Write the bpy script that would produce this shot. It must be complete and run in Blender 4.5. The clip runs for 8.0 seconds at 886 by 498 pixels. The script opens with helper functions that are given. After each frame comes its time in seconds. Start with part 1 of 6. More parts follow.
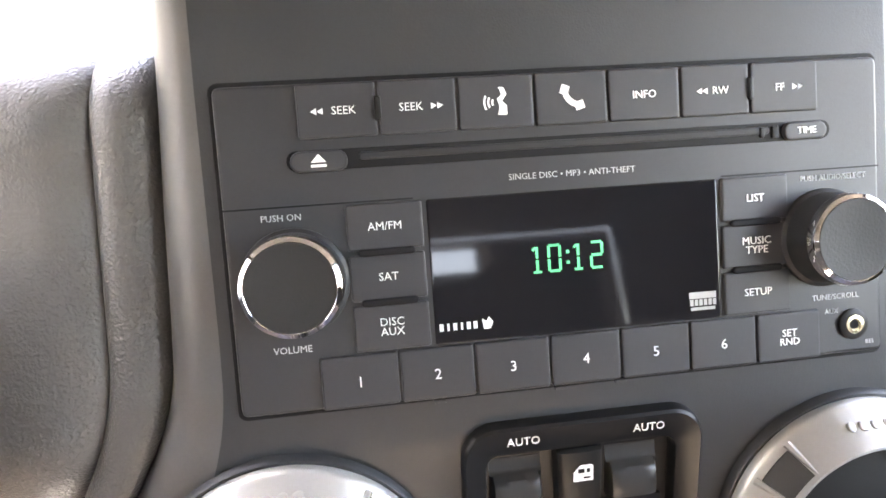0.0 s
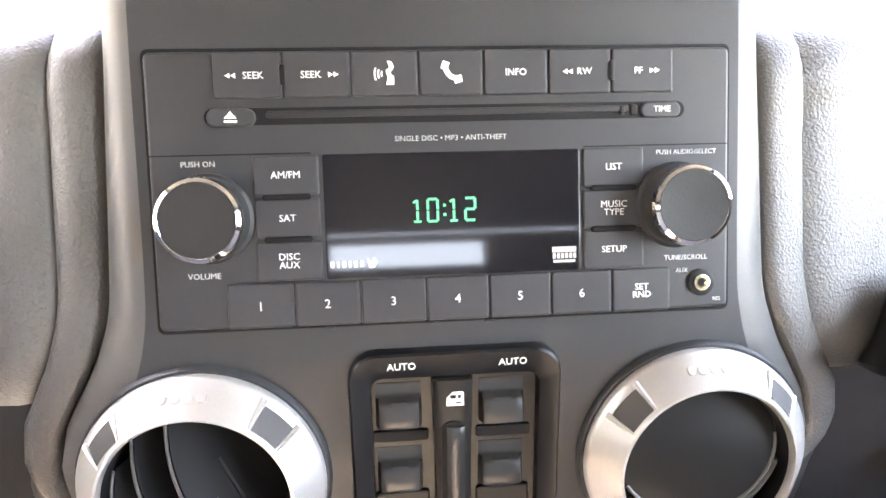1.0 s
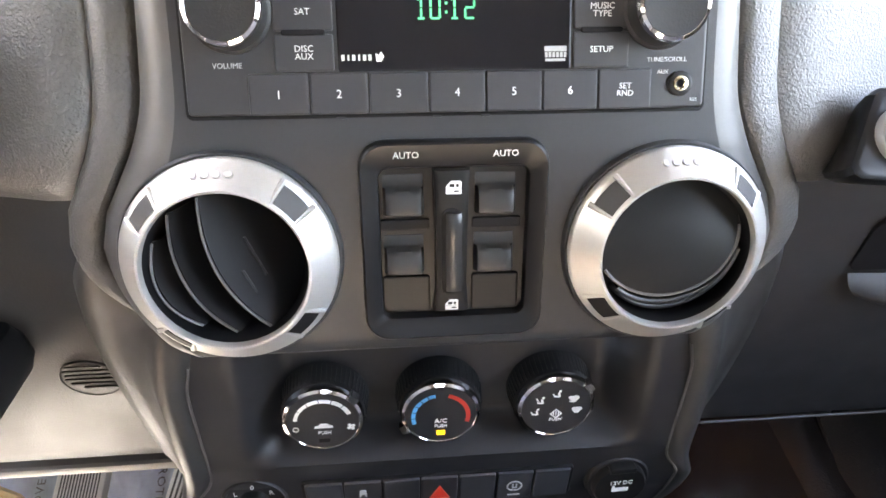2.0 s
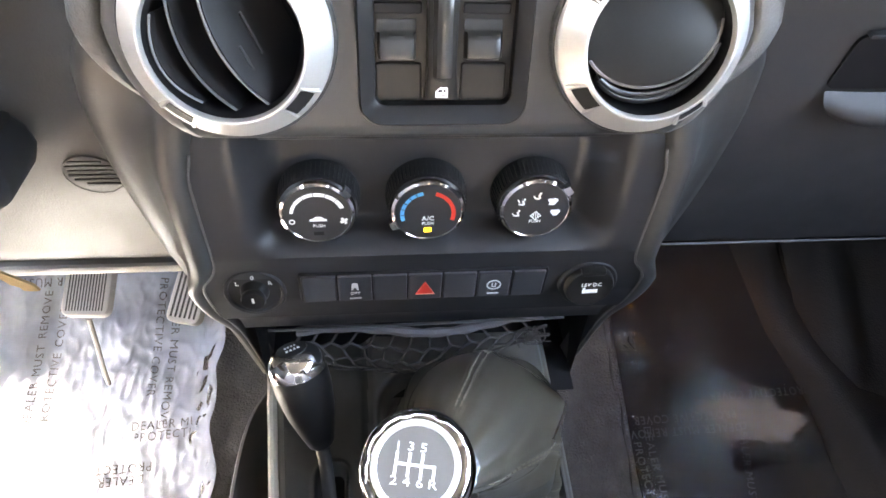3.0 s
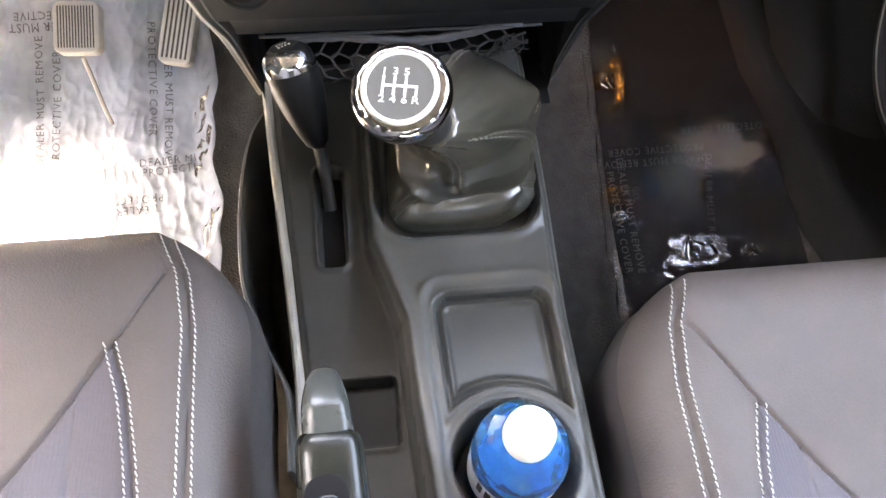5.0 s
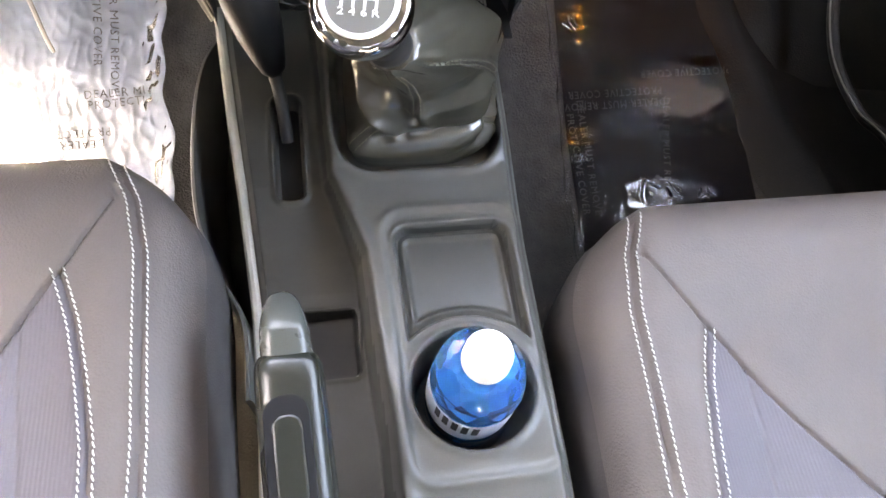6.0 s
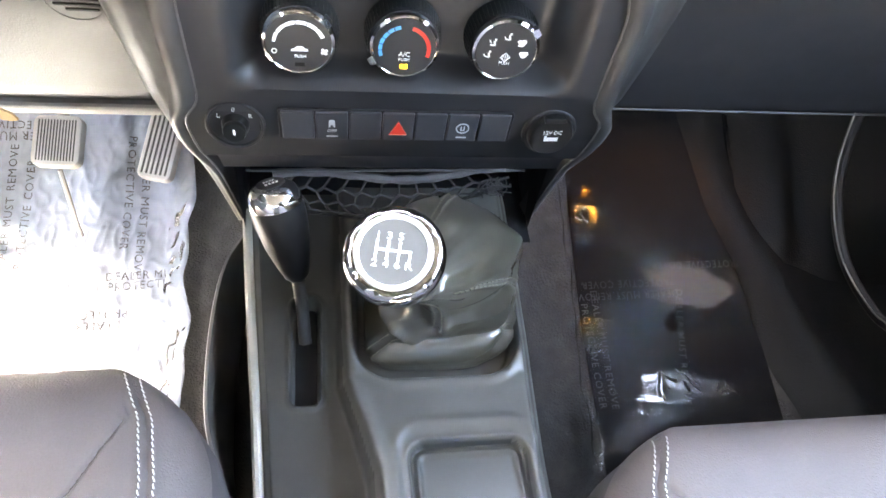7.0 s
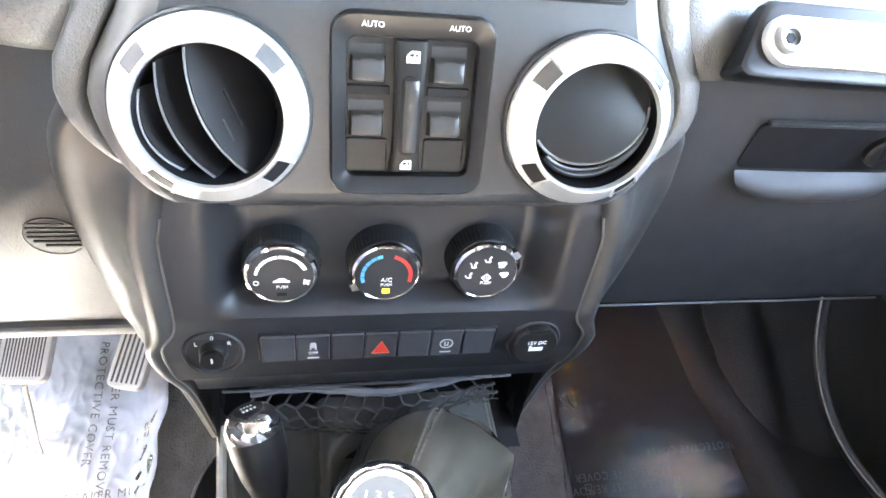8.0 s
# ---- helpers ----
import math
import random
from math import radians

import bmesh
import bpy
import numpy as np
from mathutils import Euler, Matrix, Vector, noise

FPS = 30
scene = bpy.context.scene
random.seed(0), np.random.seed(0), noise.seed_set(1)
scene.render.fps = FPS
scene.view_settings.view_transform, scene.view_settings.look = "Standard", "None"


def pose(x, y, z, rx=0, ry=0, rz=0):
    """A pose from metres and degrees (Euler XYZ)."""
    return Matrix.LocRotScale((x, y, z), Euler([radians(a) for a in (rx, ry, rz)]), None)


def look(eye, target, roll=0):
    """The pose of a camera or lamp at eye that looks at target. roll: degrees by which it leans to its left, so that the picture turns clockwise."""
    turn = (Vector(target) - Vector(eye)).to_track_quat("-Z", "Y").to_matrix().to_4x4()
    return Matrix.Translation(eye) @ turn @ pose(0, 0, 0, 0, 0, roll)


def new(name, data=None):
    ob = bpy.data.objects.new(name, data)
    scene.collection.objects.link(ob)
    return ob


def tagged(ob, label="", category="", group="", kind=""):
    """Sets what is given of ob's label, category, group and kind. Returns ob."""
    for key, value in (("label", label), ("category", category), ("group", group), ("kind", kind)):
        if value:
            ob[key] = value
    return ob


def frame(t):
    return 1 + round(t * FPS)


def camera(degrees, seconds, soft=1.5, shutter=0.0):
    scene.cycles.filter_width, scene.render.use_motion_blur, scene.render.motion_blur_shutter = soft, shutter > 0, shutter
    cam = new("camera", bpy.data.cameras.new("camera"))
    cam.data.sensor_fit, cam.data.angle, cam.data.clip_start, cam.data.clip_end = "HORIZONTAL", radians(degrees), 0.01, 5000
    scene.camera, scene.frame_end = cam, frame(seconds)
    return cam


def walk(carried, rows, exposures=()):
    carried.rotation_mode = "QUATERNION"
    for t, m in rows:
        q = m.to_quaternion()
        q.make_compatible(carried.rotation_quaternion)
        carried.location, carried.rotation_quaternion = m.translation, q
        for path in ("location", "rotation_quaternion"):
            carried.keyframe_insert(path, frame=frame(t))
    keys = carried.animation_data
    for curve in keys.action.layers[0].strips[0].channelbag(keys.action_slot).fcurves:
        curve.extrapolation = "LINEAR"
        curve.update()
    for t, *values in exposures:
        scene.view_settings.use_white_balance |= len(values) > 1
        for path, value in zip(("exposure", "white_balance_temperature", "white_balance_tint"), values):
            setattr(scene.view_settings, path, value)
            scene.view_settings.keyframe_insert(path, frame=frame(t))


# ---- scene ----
cam = camera(69.1, 8.0, soft=1.6)

# One drawing unit is a millimetre on a radio 190 wide; the real one is about 205 mm wide.
U = 0.00108

PATH = [
    (0, (-0.0636, -0.1558, 0.7726), (-0.0144, 0.2019, 0.6005), -1.25),
    (0.5, (-0.0327, -0.1735, 0.7707), (0.0024, 0.1891, 0.6053), -0.55),
    (1, (-0.0231, -0.1971, 0.7722), (0.0115, 0.1613, 0.5979), 0.30),
    (1.5, (-0.0285, -0.2256, 0.7532), (0.0047, 0.1160, 0.5478), -0.37),
    (2, (-0.0268, -0.2433, 0.7416), (0.0055, 0.0912, 0.5247), 0.88),
    (2.2, (-0.0287, -0.2521, 0.7398), (0.0026, 0.0689, 0.5032), 1.03),
    (2.75, (-0.0296, -0.2708, 0.7293), (0.0044, 0.0236, 0.4601), 2.84),
    (3.3, (-0.0302, -0.2903, 0.7206), (0.0092, -0.0223, 0.4262), 4.41),
    (3.5, (-0.0313, -0.2993, 0.7209), (0.0101, -0.0420, 0.4174), 4.28),
    (4, (-0.0309, -0.3206, 0.7108), (0.0114, -0.0826, 0.3921), 5.35),
    (4.5, (-0.0282, -0.3483, 0.6998), (0.0105, -0.1350, 0.3636), 4.10),
    (5, (-0.0324, -0.3716, 0.6993), (0.0048, -0.1759, 0.3524), 5.19),
    (5.2, (-0.0337, -0.3753, 0.6949), (0.0099, -0.1902, 0.3430), 7.37),
    (5.55, (-0.0345, -0.3834, 0.6908), (0.0163, -0.2102, 0.3334), 10.14),
    (5.95, (-0.0342, -0.3868, 0.6893), (0.0253, -0.2177, 0.3312), 13.11),
    (6.3, (-0.0357, -0.3784, 0.6941), (0.0284, -0.1984, 0.3427), 13.86),
    (6.5, (-0.0378, -0.3679, 0.6999), (0.0277, -0.1747, 0.3559), 13.42),
    (7, (-0.0433, -0.3374, 0.7119), (0.0195, -0.0960, 0.3992), 10.77),
    (7.5, (-0.0440, -0.3055, 0.7294), (0.0282, -0.0185, 0.4603), 8.30),
    (8, (-0.0466, -0.2981, 0.7374), (0.0317, 0.0070, 0.4908), 8.40),
]
EXPOSURES = [(0, 5.7, 9900, 20), (1.0, 6.25, 10000, 20), (1.5, 5.95, 9900, 19), (2.2, 6.0, 9500, 17), (3.3, 6.75, 9100, 15), (4.0, 6.4, 9700, 15), (5.0, 6.35, 10500, 16), (6.5, 6.65, 10500, 15), (7.0, 7.0, 8900, 12), (7.5, 7.5, 8500, 11), (8, 7.35, 8500, 12)]
walk(cam, [(t, look(eye, target, roll)) for t, eye, target, roll in PATH], EXPOSURES)

# ---------------------------------------------------------------- light
world = bpy.data.worlds.new("sky")
scene.world = world
world.use_nodes = True
wn = world.node_tree.nodes
sky = wn.new("ShaderNodeTexSky")
sky.sky_type = "NISHITA"
sky.sun_disc = False
SUN_EL, SUN_AZ = 69.0, 262.0  # height, and bearing measured clockwise from straight ahead
sky.sun_elevation, sky.sun_rotation = radians(SUN_EL), radians(SUN_AZ)
world.node_tree.links.new(sky.outputs[0], wn["Background"].inputs[0])
wn["Background"].inputs[1].default_value = 0.15
sun_data = bpy.data.lights.new("sun", "SUN")
sun_data.energy, sun_data.angle, sun_data.color = 4.5, radians(0.5), (1.0, 0.95, 0.88)
sun = new("sun", sun_data)
sd = Vector((math.sin(radians(SUN_AZ)) * math.cos(radians(SUN_EL)), math.cos(radians(SUN_AZ)) * math.cos(radians(SUN_EL)), math.sin(radians(SUN_EL))))
sun.matrix_world = look(tuple(sd * 5), (0, 0, 0.2))


# ---------------------------------------------------------------- materials
def mat(name, color, rough=0.5, metal=0.0, grain=0.0, bump=0.0, leather=False, vary=0.12, coat=0.0, spec=0.5, blotch=40.0, deep=0.35):
    """Base colour varied at two scales, roughness wear, and a relief of the given grain size in metres."""
    m = bpy.data.materials.new(name)
    m.use_nodes = True
    n, l = m.node_tree.nodes, m.node_tree.links
    b = n["Principled BSDF"]
    co = n.new("ShaderNodeTexCoord")
    big = n.new("ShaderNodeTexNoise")
    big.inputs["Scale"].default_value, big.inputs["Detail"].default_value = blotch, 4
    fine = n.new("ShaderNodeTexNoise")
    fine.inputs["Scale"].default_value, fine.inputs["Detail"].default_value = 900, 3
    for t in (big, fine):
        l.new(co.outputs["Object"], t.inputs["Vector"])
    add = n.new("ShaderNodeMath")
    add.operation = "MULTIPLY_ADD"
    l.new(fine.outputs[0], add.inputs[0])
    add.inputs[1].default_value = 0.5
    l.new(big.outputs[0], add.inputs[2])
    ramp = n.new("ShaderNodeMapRange")
    ramp.inputs[1].default_value, ramp.inputs[2].default_value = 0.45, 1.05
    ramp.inputs[3].default_value, ramp.inputs[4].default_value = 1 - vary, 1 + vary
    l.new(add.outputs[0], ramp.inputs[0])
    mul = n.new("ShaderNodeMixRGB")
    mul.blend_type = "MULTIPLY"
    mul.inputs[0].default_value = 1
    mul.inputs[1].default_value = (*color, 1)
    l.new(ramp.outputs[0], mul.inputs[2])
    l.new(mul.outputs[0], b.inputs["Base Color"])
    rr = n.new("ShaderNodeMapRange")
    rr.inputs[1].default_value, rr.inputs[2].default_value = 0.3, 0.7
    rr.inputs[3].default_value, rr.inputs[4].default_value = rough * 0.88, min(1, rough * 1.12)
    l.new(big.outputs[0], rr.inputs[0])
    l.new(rr.outputs[0], b.inputs["Roughness"])
    b.inputs["Metallic"].default_value = metal
    b.inputs["Specular IOR Level"].default_value = spec
    b.inputs["Coat Weight"].default_value = coat
    if grain:
        if leather:
            g = n.new("ShaderNodeTexVoronoi")
            g.feature = "SMOOTH_F1"
            g.inputs["Scale"].default_value = 1 / grain
            warp = n.new("ShaderNodeTexNoise")
            warp.inputs["Scale"].default_value = 0.5 / grain
            l.new(co.outputs["Object"], warp.inputs["Vector"])
            mix = n.new("ShaderNodeMixRGB")
            mix.blend_type = "LINEAR_LIGHT"
            mix.inputs[0].default_value = grain * 0.7
            l.new(co.outputs["Object"], mix.inputs[1])
            l.new(warp.outputs["Color"], mix.inputs[2])
            l.new(mix.outputs[0], g.inputs["Vector"])
            out = g.outputs["Distance"]
        else:
            g = n.new("ShaderNodeTexNoise")
            g.inputs["Scale"].default_value, g.inputs["Detail"].default_value = 1 / grain, 2
            l.new(co.outputs["Object"], g.inputs["Vector"])
            out = g.outputs[0]
        bp = n.new("ShaderNodeBump")
        bp.inputs["Strength"].default_value, bp.inputs["Distance"].default_value = bump, grain * deep
        l.new(out, bp.inputs["Height"])
        l.new(bp.outputs[0], b.inputs["Normal"])
    return m


def glow(name, color, strength):
    m = mat(name, color, 0.5)
    b = m.node_tree.nodes["Principled BSDF"]
    b.inputs["Emission Color"].default_value = (*color, 1)
    b.inputs["Emission Strength"].default_value = strength
    return m


FACE = mat("dark_satin_plastic", (0.020, 0.0213, 0.0226), 0.48, grain=0.0006, bump=0.25)
TRIM = mat("grey_satin_trim", (0.075, 0.073, 0.070), 0.40, grain=0.0006, bump=0.15)
PAD = mat("grained_dash_vinyl", (0.088, 0.086, 0.083), 0.40, grain=0.0010, bump=0.6, leather=True, deep=0.5)
KNEE = mat("grained_knee_panel", (0.060, 0.057, 0.0535), 0.50, grain=0.0012, bump=0.3, leather=True)
LIP = mat("pale_panel_lip", (0.17, 0.165, 0.155), 0.5, grain=0.0008, bump=0.2)
CLIMATE = mat("black_climate_plastic", (0.012, 0.0122, 0.0135), 0.48, spec=0.45, grain=0.0005, bump=0.12)
RADIO = mat("radio_plastic", (0.020, 0.0205, 0.022), 0.45, grain=0.0005, bump=0.15)
BUTTON = mat("button_plastic", (0.022, 0.0225, 0.025), 0.50, grain=0.0005, bump=0.15)
RUBBER = mat("black_rubber", (0.012, 0.012, 0.0125), 0.60, spec=0.4, grain=0.0008, bump=0.3)
FRAME = mat("switch_frame_plastic", (0.008, 0.008, 0.0085), 0.36, grain=0.0005, bump=0.12, spec=0.25)
ROCKER = mat("worn_rocker_plastic", (0.020, 0.0195, 0.0185), 0.36, grain=0.0006, bump=0.1, spec=0.45)
SWITCH = mat("switch_plastic", (0.009, 0.0088, 0.0085), 0.42, spec=0.22, grain=0.0006, bump=0.1)
# near-black of gaps, recesses and vent insides; the shade in them is put in
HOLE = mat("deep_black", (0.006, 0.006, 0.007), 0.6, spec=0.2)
SCREEN = mat("display_glass", (0.010, 0.010, 0.012), 0.05, vary=0.05, spec=0.3)
SILVER = mat("brushed_silver_paint", (0.52, 0.51, 0.485), 0.38, metal=0.7, grain=0.0005, bump=0.08, vary=0.05)
INSET = mat("dark_inset", (0.035, 0.033, 0.031), 0.62, grain=0.0008, bump=0.3)
PLATE = mat("satin_plate", (0.115, 0.112, 0.104), 0.7, grain=0.0005, bump=0.1, vary=0.04, spec=0.05)
CHROME = mat("chrome", (0.86, 0.86, 0.87), 0.06, metal=1.0, vary=0.03)
INK = mat("white_ink", (0.78, 0.78, 0.76), 0.6, vary=0.05)
DIMINK = mat("grey_ink", (0.45, 0.45, 0.44), 0.6, vary=0.05)
RED = mat("red_ink", (0.62, 0.035, 0.02), 0.4, vary=0.05)
BLUE = mat("blue_ink", (0.04, 0.34, 0.62), 0.4, vary=0.05)
AMBER = glow("amber_lamp", (1.0, 0.50, 0.03), 0.06)
CLOCK = glow("green_segments", (0.03, 0.55, 0.26), 0.022)
CHANNEL = mat("smooth_console_channel", (0.046, 0.046, 0.042), 0.36, grain=0.0009, bump=0.12, leather=True, spec=0.2)
CONSOLE = mat("console_plastic", (0.074, 0.073, 0.067), 0.34, grain=0.0009, bump=0.2, leather=True)
# pale, because the sunlight bounced onto the left rail is put into the colour
RAIL = mat("lit_console_rail", (0.36, 0.34, 0.30), 0.45, grain=0.0009, bump=0.3)
BOOT = mat("boot_leather", (0.052, 0.048, 0.035), 0.31, grain=0.0011, bump=0.10, leather=True, coat=1.0, vary=0.05, blotch=15, spec=1.0)
# chrome darkened: the dark cabin that the knob mirrors is put into its colour
DARKCHROME = mat("darkened_chrome", (0.40, 0.40, 0.41), 0.07, metal=1.0, vary=0.03)
THREAD = mat("grey_thread", (0.17, 0.16, 0.13), 0.6)
# the bezel's plastic made darker; the shade on the legs is put in
LEG = mat("leg_trim", (0.030, 0.0296, 0.0285), 0.45, grain=0.0006, bump=0.2)
SEAT = mat("seat_leather", (0.093, 0.077, 0.072), 0.60, grain=0.0013, bump=0.55, leather=True)
# darker than SEAT: the shade on the seats' sides is put in
SEATDARK = mat("shaded_seat_side", (0.060, 0.053, 0.052), 0.62, grain=0.0014, bump=0.3, leather=True)
WHITETHREAD = mat("white_thread", (0.55, 0.53, 0.50), 0.8, vary=0.15)
CARPET = mat("black_carpet", (0.035, 0.034, 0.033), 0.95, grain=0.0022, bump=1.0, vary=0.55, blotch=60, deep=0.8)
PEDALRUB = mat("grey_pedal_rubber", (0.36, 0.35, 0.33), 0.5, grain=0.0008, bump=0.2)
PEDALGAP = mat("pedal_groove", (0.03, 0.03, 0.03), 0.7)
STEEL = mat("painted_steel", (0.30, 0.29, 0.28), 0.4, metal=0.6)
# near-black: the darkness of the footwell corner is put into this plastic
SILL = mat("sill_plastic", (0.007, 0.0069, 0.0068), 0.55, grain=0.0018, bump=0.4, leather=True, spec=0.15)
DARKINK = mat("dark_film_print", (0.010, 0.010, 0.011), 0.6, spec=0.5)
NET = mat("black_net", (0.018, 0.0175, 0.018), 0.7)
FILMINK = mat("film_print", (0.065, 0.066, 0.074), 0.6)
BODY = mat("body_lining", (0.035, 0.035, 0.036), 0.8, grain=0.002, bump=0.4)
DARKDOOR = mat("door_plastic", (0.013, 0.013, 0.0135), 0.5, grain=0.0018, bump=0.4, leather=True)


def ribbed(name, color, pitch):
    """Woven cloth with fine lengthwise ribs."""
    m = mat(name, color, 0.85, grain=0.0008, bump=0.3)
    n, l = m.node_tree.nodes, m.node_tree.links
    co = n.new("ShaderNodeTexCoord")
    w = n.new("ShaderNodeTexWave")
    w.bands_direction = "X"
    w.inputs["Scale"].default_value = 0.314 / pitch
    w.inputs["Distortion"].default_value = 0.6
    l.new(co.outputs["Object"], w.inputs["Vector"])
    bp = n.new("ShaderNodeBump")
    bp.inputs["Strength"].default_value, bp.inputs["Distance"].default_value = 0.35, 0.0006
    l.new(w.outputs["Fac"], bp.inputs["Height"])
    l.new(bp.outputs[0], n["Principled BSDF"].inputs["Normal"])
    return m


CLOTH = ribbed("ribbed_cloth", (0.105, 0.097, 0.110), 0.0026)


def film_material(name, milk, rough, tint, ior=1.28, crinkle=0.45, scale=16, spread=0.25, patch=22, wisp=False):
    """Thin clear plastic sheet: clear, with a little milky scatter and gloss."""
    m = bpy.data.materials.new(name)
    m.use_nodes = True
    n, l = m.node_tree.nodes, m.node_tree.links
    b = n["Principled BSDF"]
    b.inputs["Base Color"].default_value = (*tint, 1)
    b.inputs["Roughness"].default_value = rough
    clear = n.new("ShaderNodeBsdfTransparent")
    mix = n.new("ShaderNodeMixShader")
    co = n.new("ShaderNodeTexCoord")
    blot = n.new("ShaderNodeTexNoise")
    blot.inputs["Scale"].default_value, blot.inputs["Detail"].default_value = patch, 8 if wisp else 5
    blot.inputs["Roughness"].default_value = 0.68 if wisp else 0.5
    stretch = n.new("ShaderNodeMapping")
    stretch.inputs["Scale"].default_value = (0.8, 2.0, 1.0) if wisp else (1.0, 1.0, 1.0)
    l.new(co.outputs["Object"], stretch.inputs["Vector"])
    l.new(stretch.outputs[0], blot.inputs["Vector"])
    r = n.new("ShaderNodeMapRange")
    r.inputs[1].default_value, r.inputs[2].default_value = 0.3, 0.7
    r.inputs[3].default_value, r.inputs[4].default_value = milk * (1 - spread), min(1, milk * (1 + spread))
    if wisp:  # a cloudy patch that frays out towards its rim
        middle = n.new("ShaderNodeMapping")
        middle.inputs["Location"].default_value, middle.inputs["Scale"].default_value = (-1.1, -1.0, 0), (2, 2, 0)
        l.new(co.outputs["Generated"], middle.inputs["Vector"])
        ball = n.new("ShaderNodeTexGradient")
        ball.gradient_type = "SPHERICAL"
        l.new(middle.outputs[0], ball.inputs["Vector"])
        both = n.new("ShaderNodeMath")
        both.operation = "MULTIPLY_ADD"
        l.new(ball.outputs["Fac"], both.inputs[0])
        both.inputs[1].default_value = 0.42
        l.new(blot.outputs[0], both.inputs[2])
        l.new(both.outputs[0], r.inputs[0])
        r.inputs[1].default_value, r.inputs[2].default_value = 0.63, 0.79
        r.inputs[3].default_value, r.inputs[4].default_value = 0.0, milk
    else:
        l.new(blot.outputs[0], r.inputs[0])
    l.new(r.outputs[0], mix.inputs[0])
    l.new(clear.outputs[0], mix.inputs[1])
    l.new(b.outputs[0], mix.inputs[2])
    shine = n.new("ShaderNodeBsdfGlossy")
    shine.inputs["Roughness"].default_value = rough
    fres = n.new("ShaderNodeFresnel")
    fres.inputs["IOR"].default_value = ior
    top = n.new("ShaderNodeMixShader")
    l.new(fres.outputs[0], top.inputs[0])
    l.new(mix.outputs[0], top.inputs[1])
    l.new(shine.outputs[0], top.inputs[2])
    l.new(top.outputs[0], n["Material Output"].inputs[0])
    bp = n.new("ShaderNodeBump")
    bp.inputs["Strength"].default_value, bp.inputs["Distance"].default_value = crinkle, 0.003
    cr = n.new("ShaderNodeTexNoise")
    cr.noise_type = "RIDGED_MULTIFRACTAL"
    cr.inputs["Scale"].default_value, cr.inputs["Detail"].default_value, cr.inputs["Distortion"].default_value = scale, 7, 0.6
    l.new(co.outputs["Object"], cr.inputs["Vector"])
    l.new(cr.outputs[0], bp.inputs["Height"])
    for s_ in (b, shine):
        l.new(bp.outputs[0], s_.inputs["Normal"])
    return m


# the milky film's bluish tint puts reflected skylight into its colour
FILM_L = film_material("milky_film", 0.54, 0.20, (0.47, 0.55, 0.67), 1.24, 0.16, 24)
FILM_R = film_material("clear_film", 0.030, 0.05, (0.24, 0.215, 0.195), 1.03, 0.12, 26)
FILM_FOLD = film_material("slack_film", 0.30, 0.5, (0.30, 0.25, 0.225), 1.02, 0.35, 30, patch=26, wisp=True)
FILM_CREASE = film_material("creased_film", 0.008, 0.045, (0.26, 0.24, 0.22), 1.5, 0.06, 60)


# ---------------------------------------------------------------- mesh helpers
def origin(ob):
    p = Vector()
    while ob:
        p += ob.location
        ob = ob.parent
    return p


def thing(name, label, category, base, group="", kind=""):
    ob = new(name)
    ob.empty_display_size = 0.02
    ob.location = Vector(base) * U
    return tagged(ob, label, category, group, kind)


def part(name, bm, material, parent=None, label="", angle=35):
    """Links a bmesh drawn in world units as one mesh object under a thing or a part."""
    off = origin(parent)
    for v in bm.verts:
        v.co = v.co * U - off
    bmesh.ops.recalc_face_normals(bm, faces=bm.faces)
    me = bpy.data.meshes.new(name)
    bm.to_mesh(me)
    bm.free()
    me.materials.append(material)
    me.polygons.foreach_set("use_smooth", [True] * len(me.polygons))
    me.set_sharp_from_angle(angle=radians(angle))
    ob = new(name, me)
    ob.parent = parent
    return tagged(ob, label)


def plane(o, u, v):
    """A drawing plane: local x along u, local y along v, local z out of it."""
    u, v = Vector(u).normalized(), Vector(v).normalized()
    w = u.cross(v).normalized()
    v = w.cross(u)
    m = Matrix((u, v, w)).transposed().to_4x4()
    m.translation = Vector(o)
    return m


def rings(bm, loops, cap0=True, cap1=True, closed=True):
    rows = [[bm.verts.new(p) for p in loop] for loop in loops]
    n = len(rows[0])
    for a, b in zip(rows, rows[1:]):
        for i in range(n if closed else n - 1):
            j = (i + 1) % n
            bm.faces.new((a[i], a[j], b[j], b[i]))
    if cap0 and closed:
        bm.faces.new(rows[0][::-1])
    if cap1 and closed:
        bm.faces.new(rows[-1])
    return rows


def rrect(cx, cy, w, h, r, inset=0.0, seg=4):
    w, h = w - 2 * inset, h - 2 * inset
    r = max(0.05, min(r - inset * 0.8, w / 2 - 0.01, h / 2 - 0.01))
    out = []
    for sx, sy, a0 in ((1, 1, 0), (-1, 1, 90), (-1, -1, 180), (1, -1, 270)):
        for k in range(seg + 1):
            a = radians(a0 + 90 * k / seg)
            out.append((cx + sx * (w / 2 - r) + r * math.cos(a), cy + sy * (h / 2 - r) + r * math.sin(a)))
    return out


def slab(bm, m, cx, cy, w, h, r, d0, d1, b=0.6, seg=4):
    """A rounded-rectangle block from depth d0 to d1 with a softened front edge."""
    loops = []
    for ins, d in ((0, d0), (0, d1 - b), (b * 0.3, d1 - b * 0.3), (b, d1), (b + 0.25, d1)):
        loops.append([m @ Vector((x, y, d)) for x, y in rrect(cx, cy, w, h, r, ins, seg)])
    rings(bm, loops)
    return bm


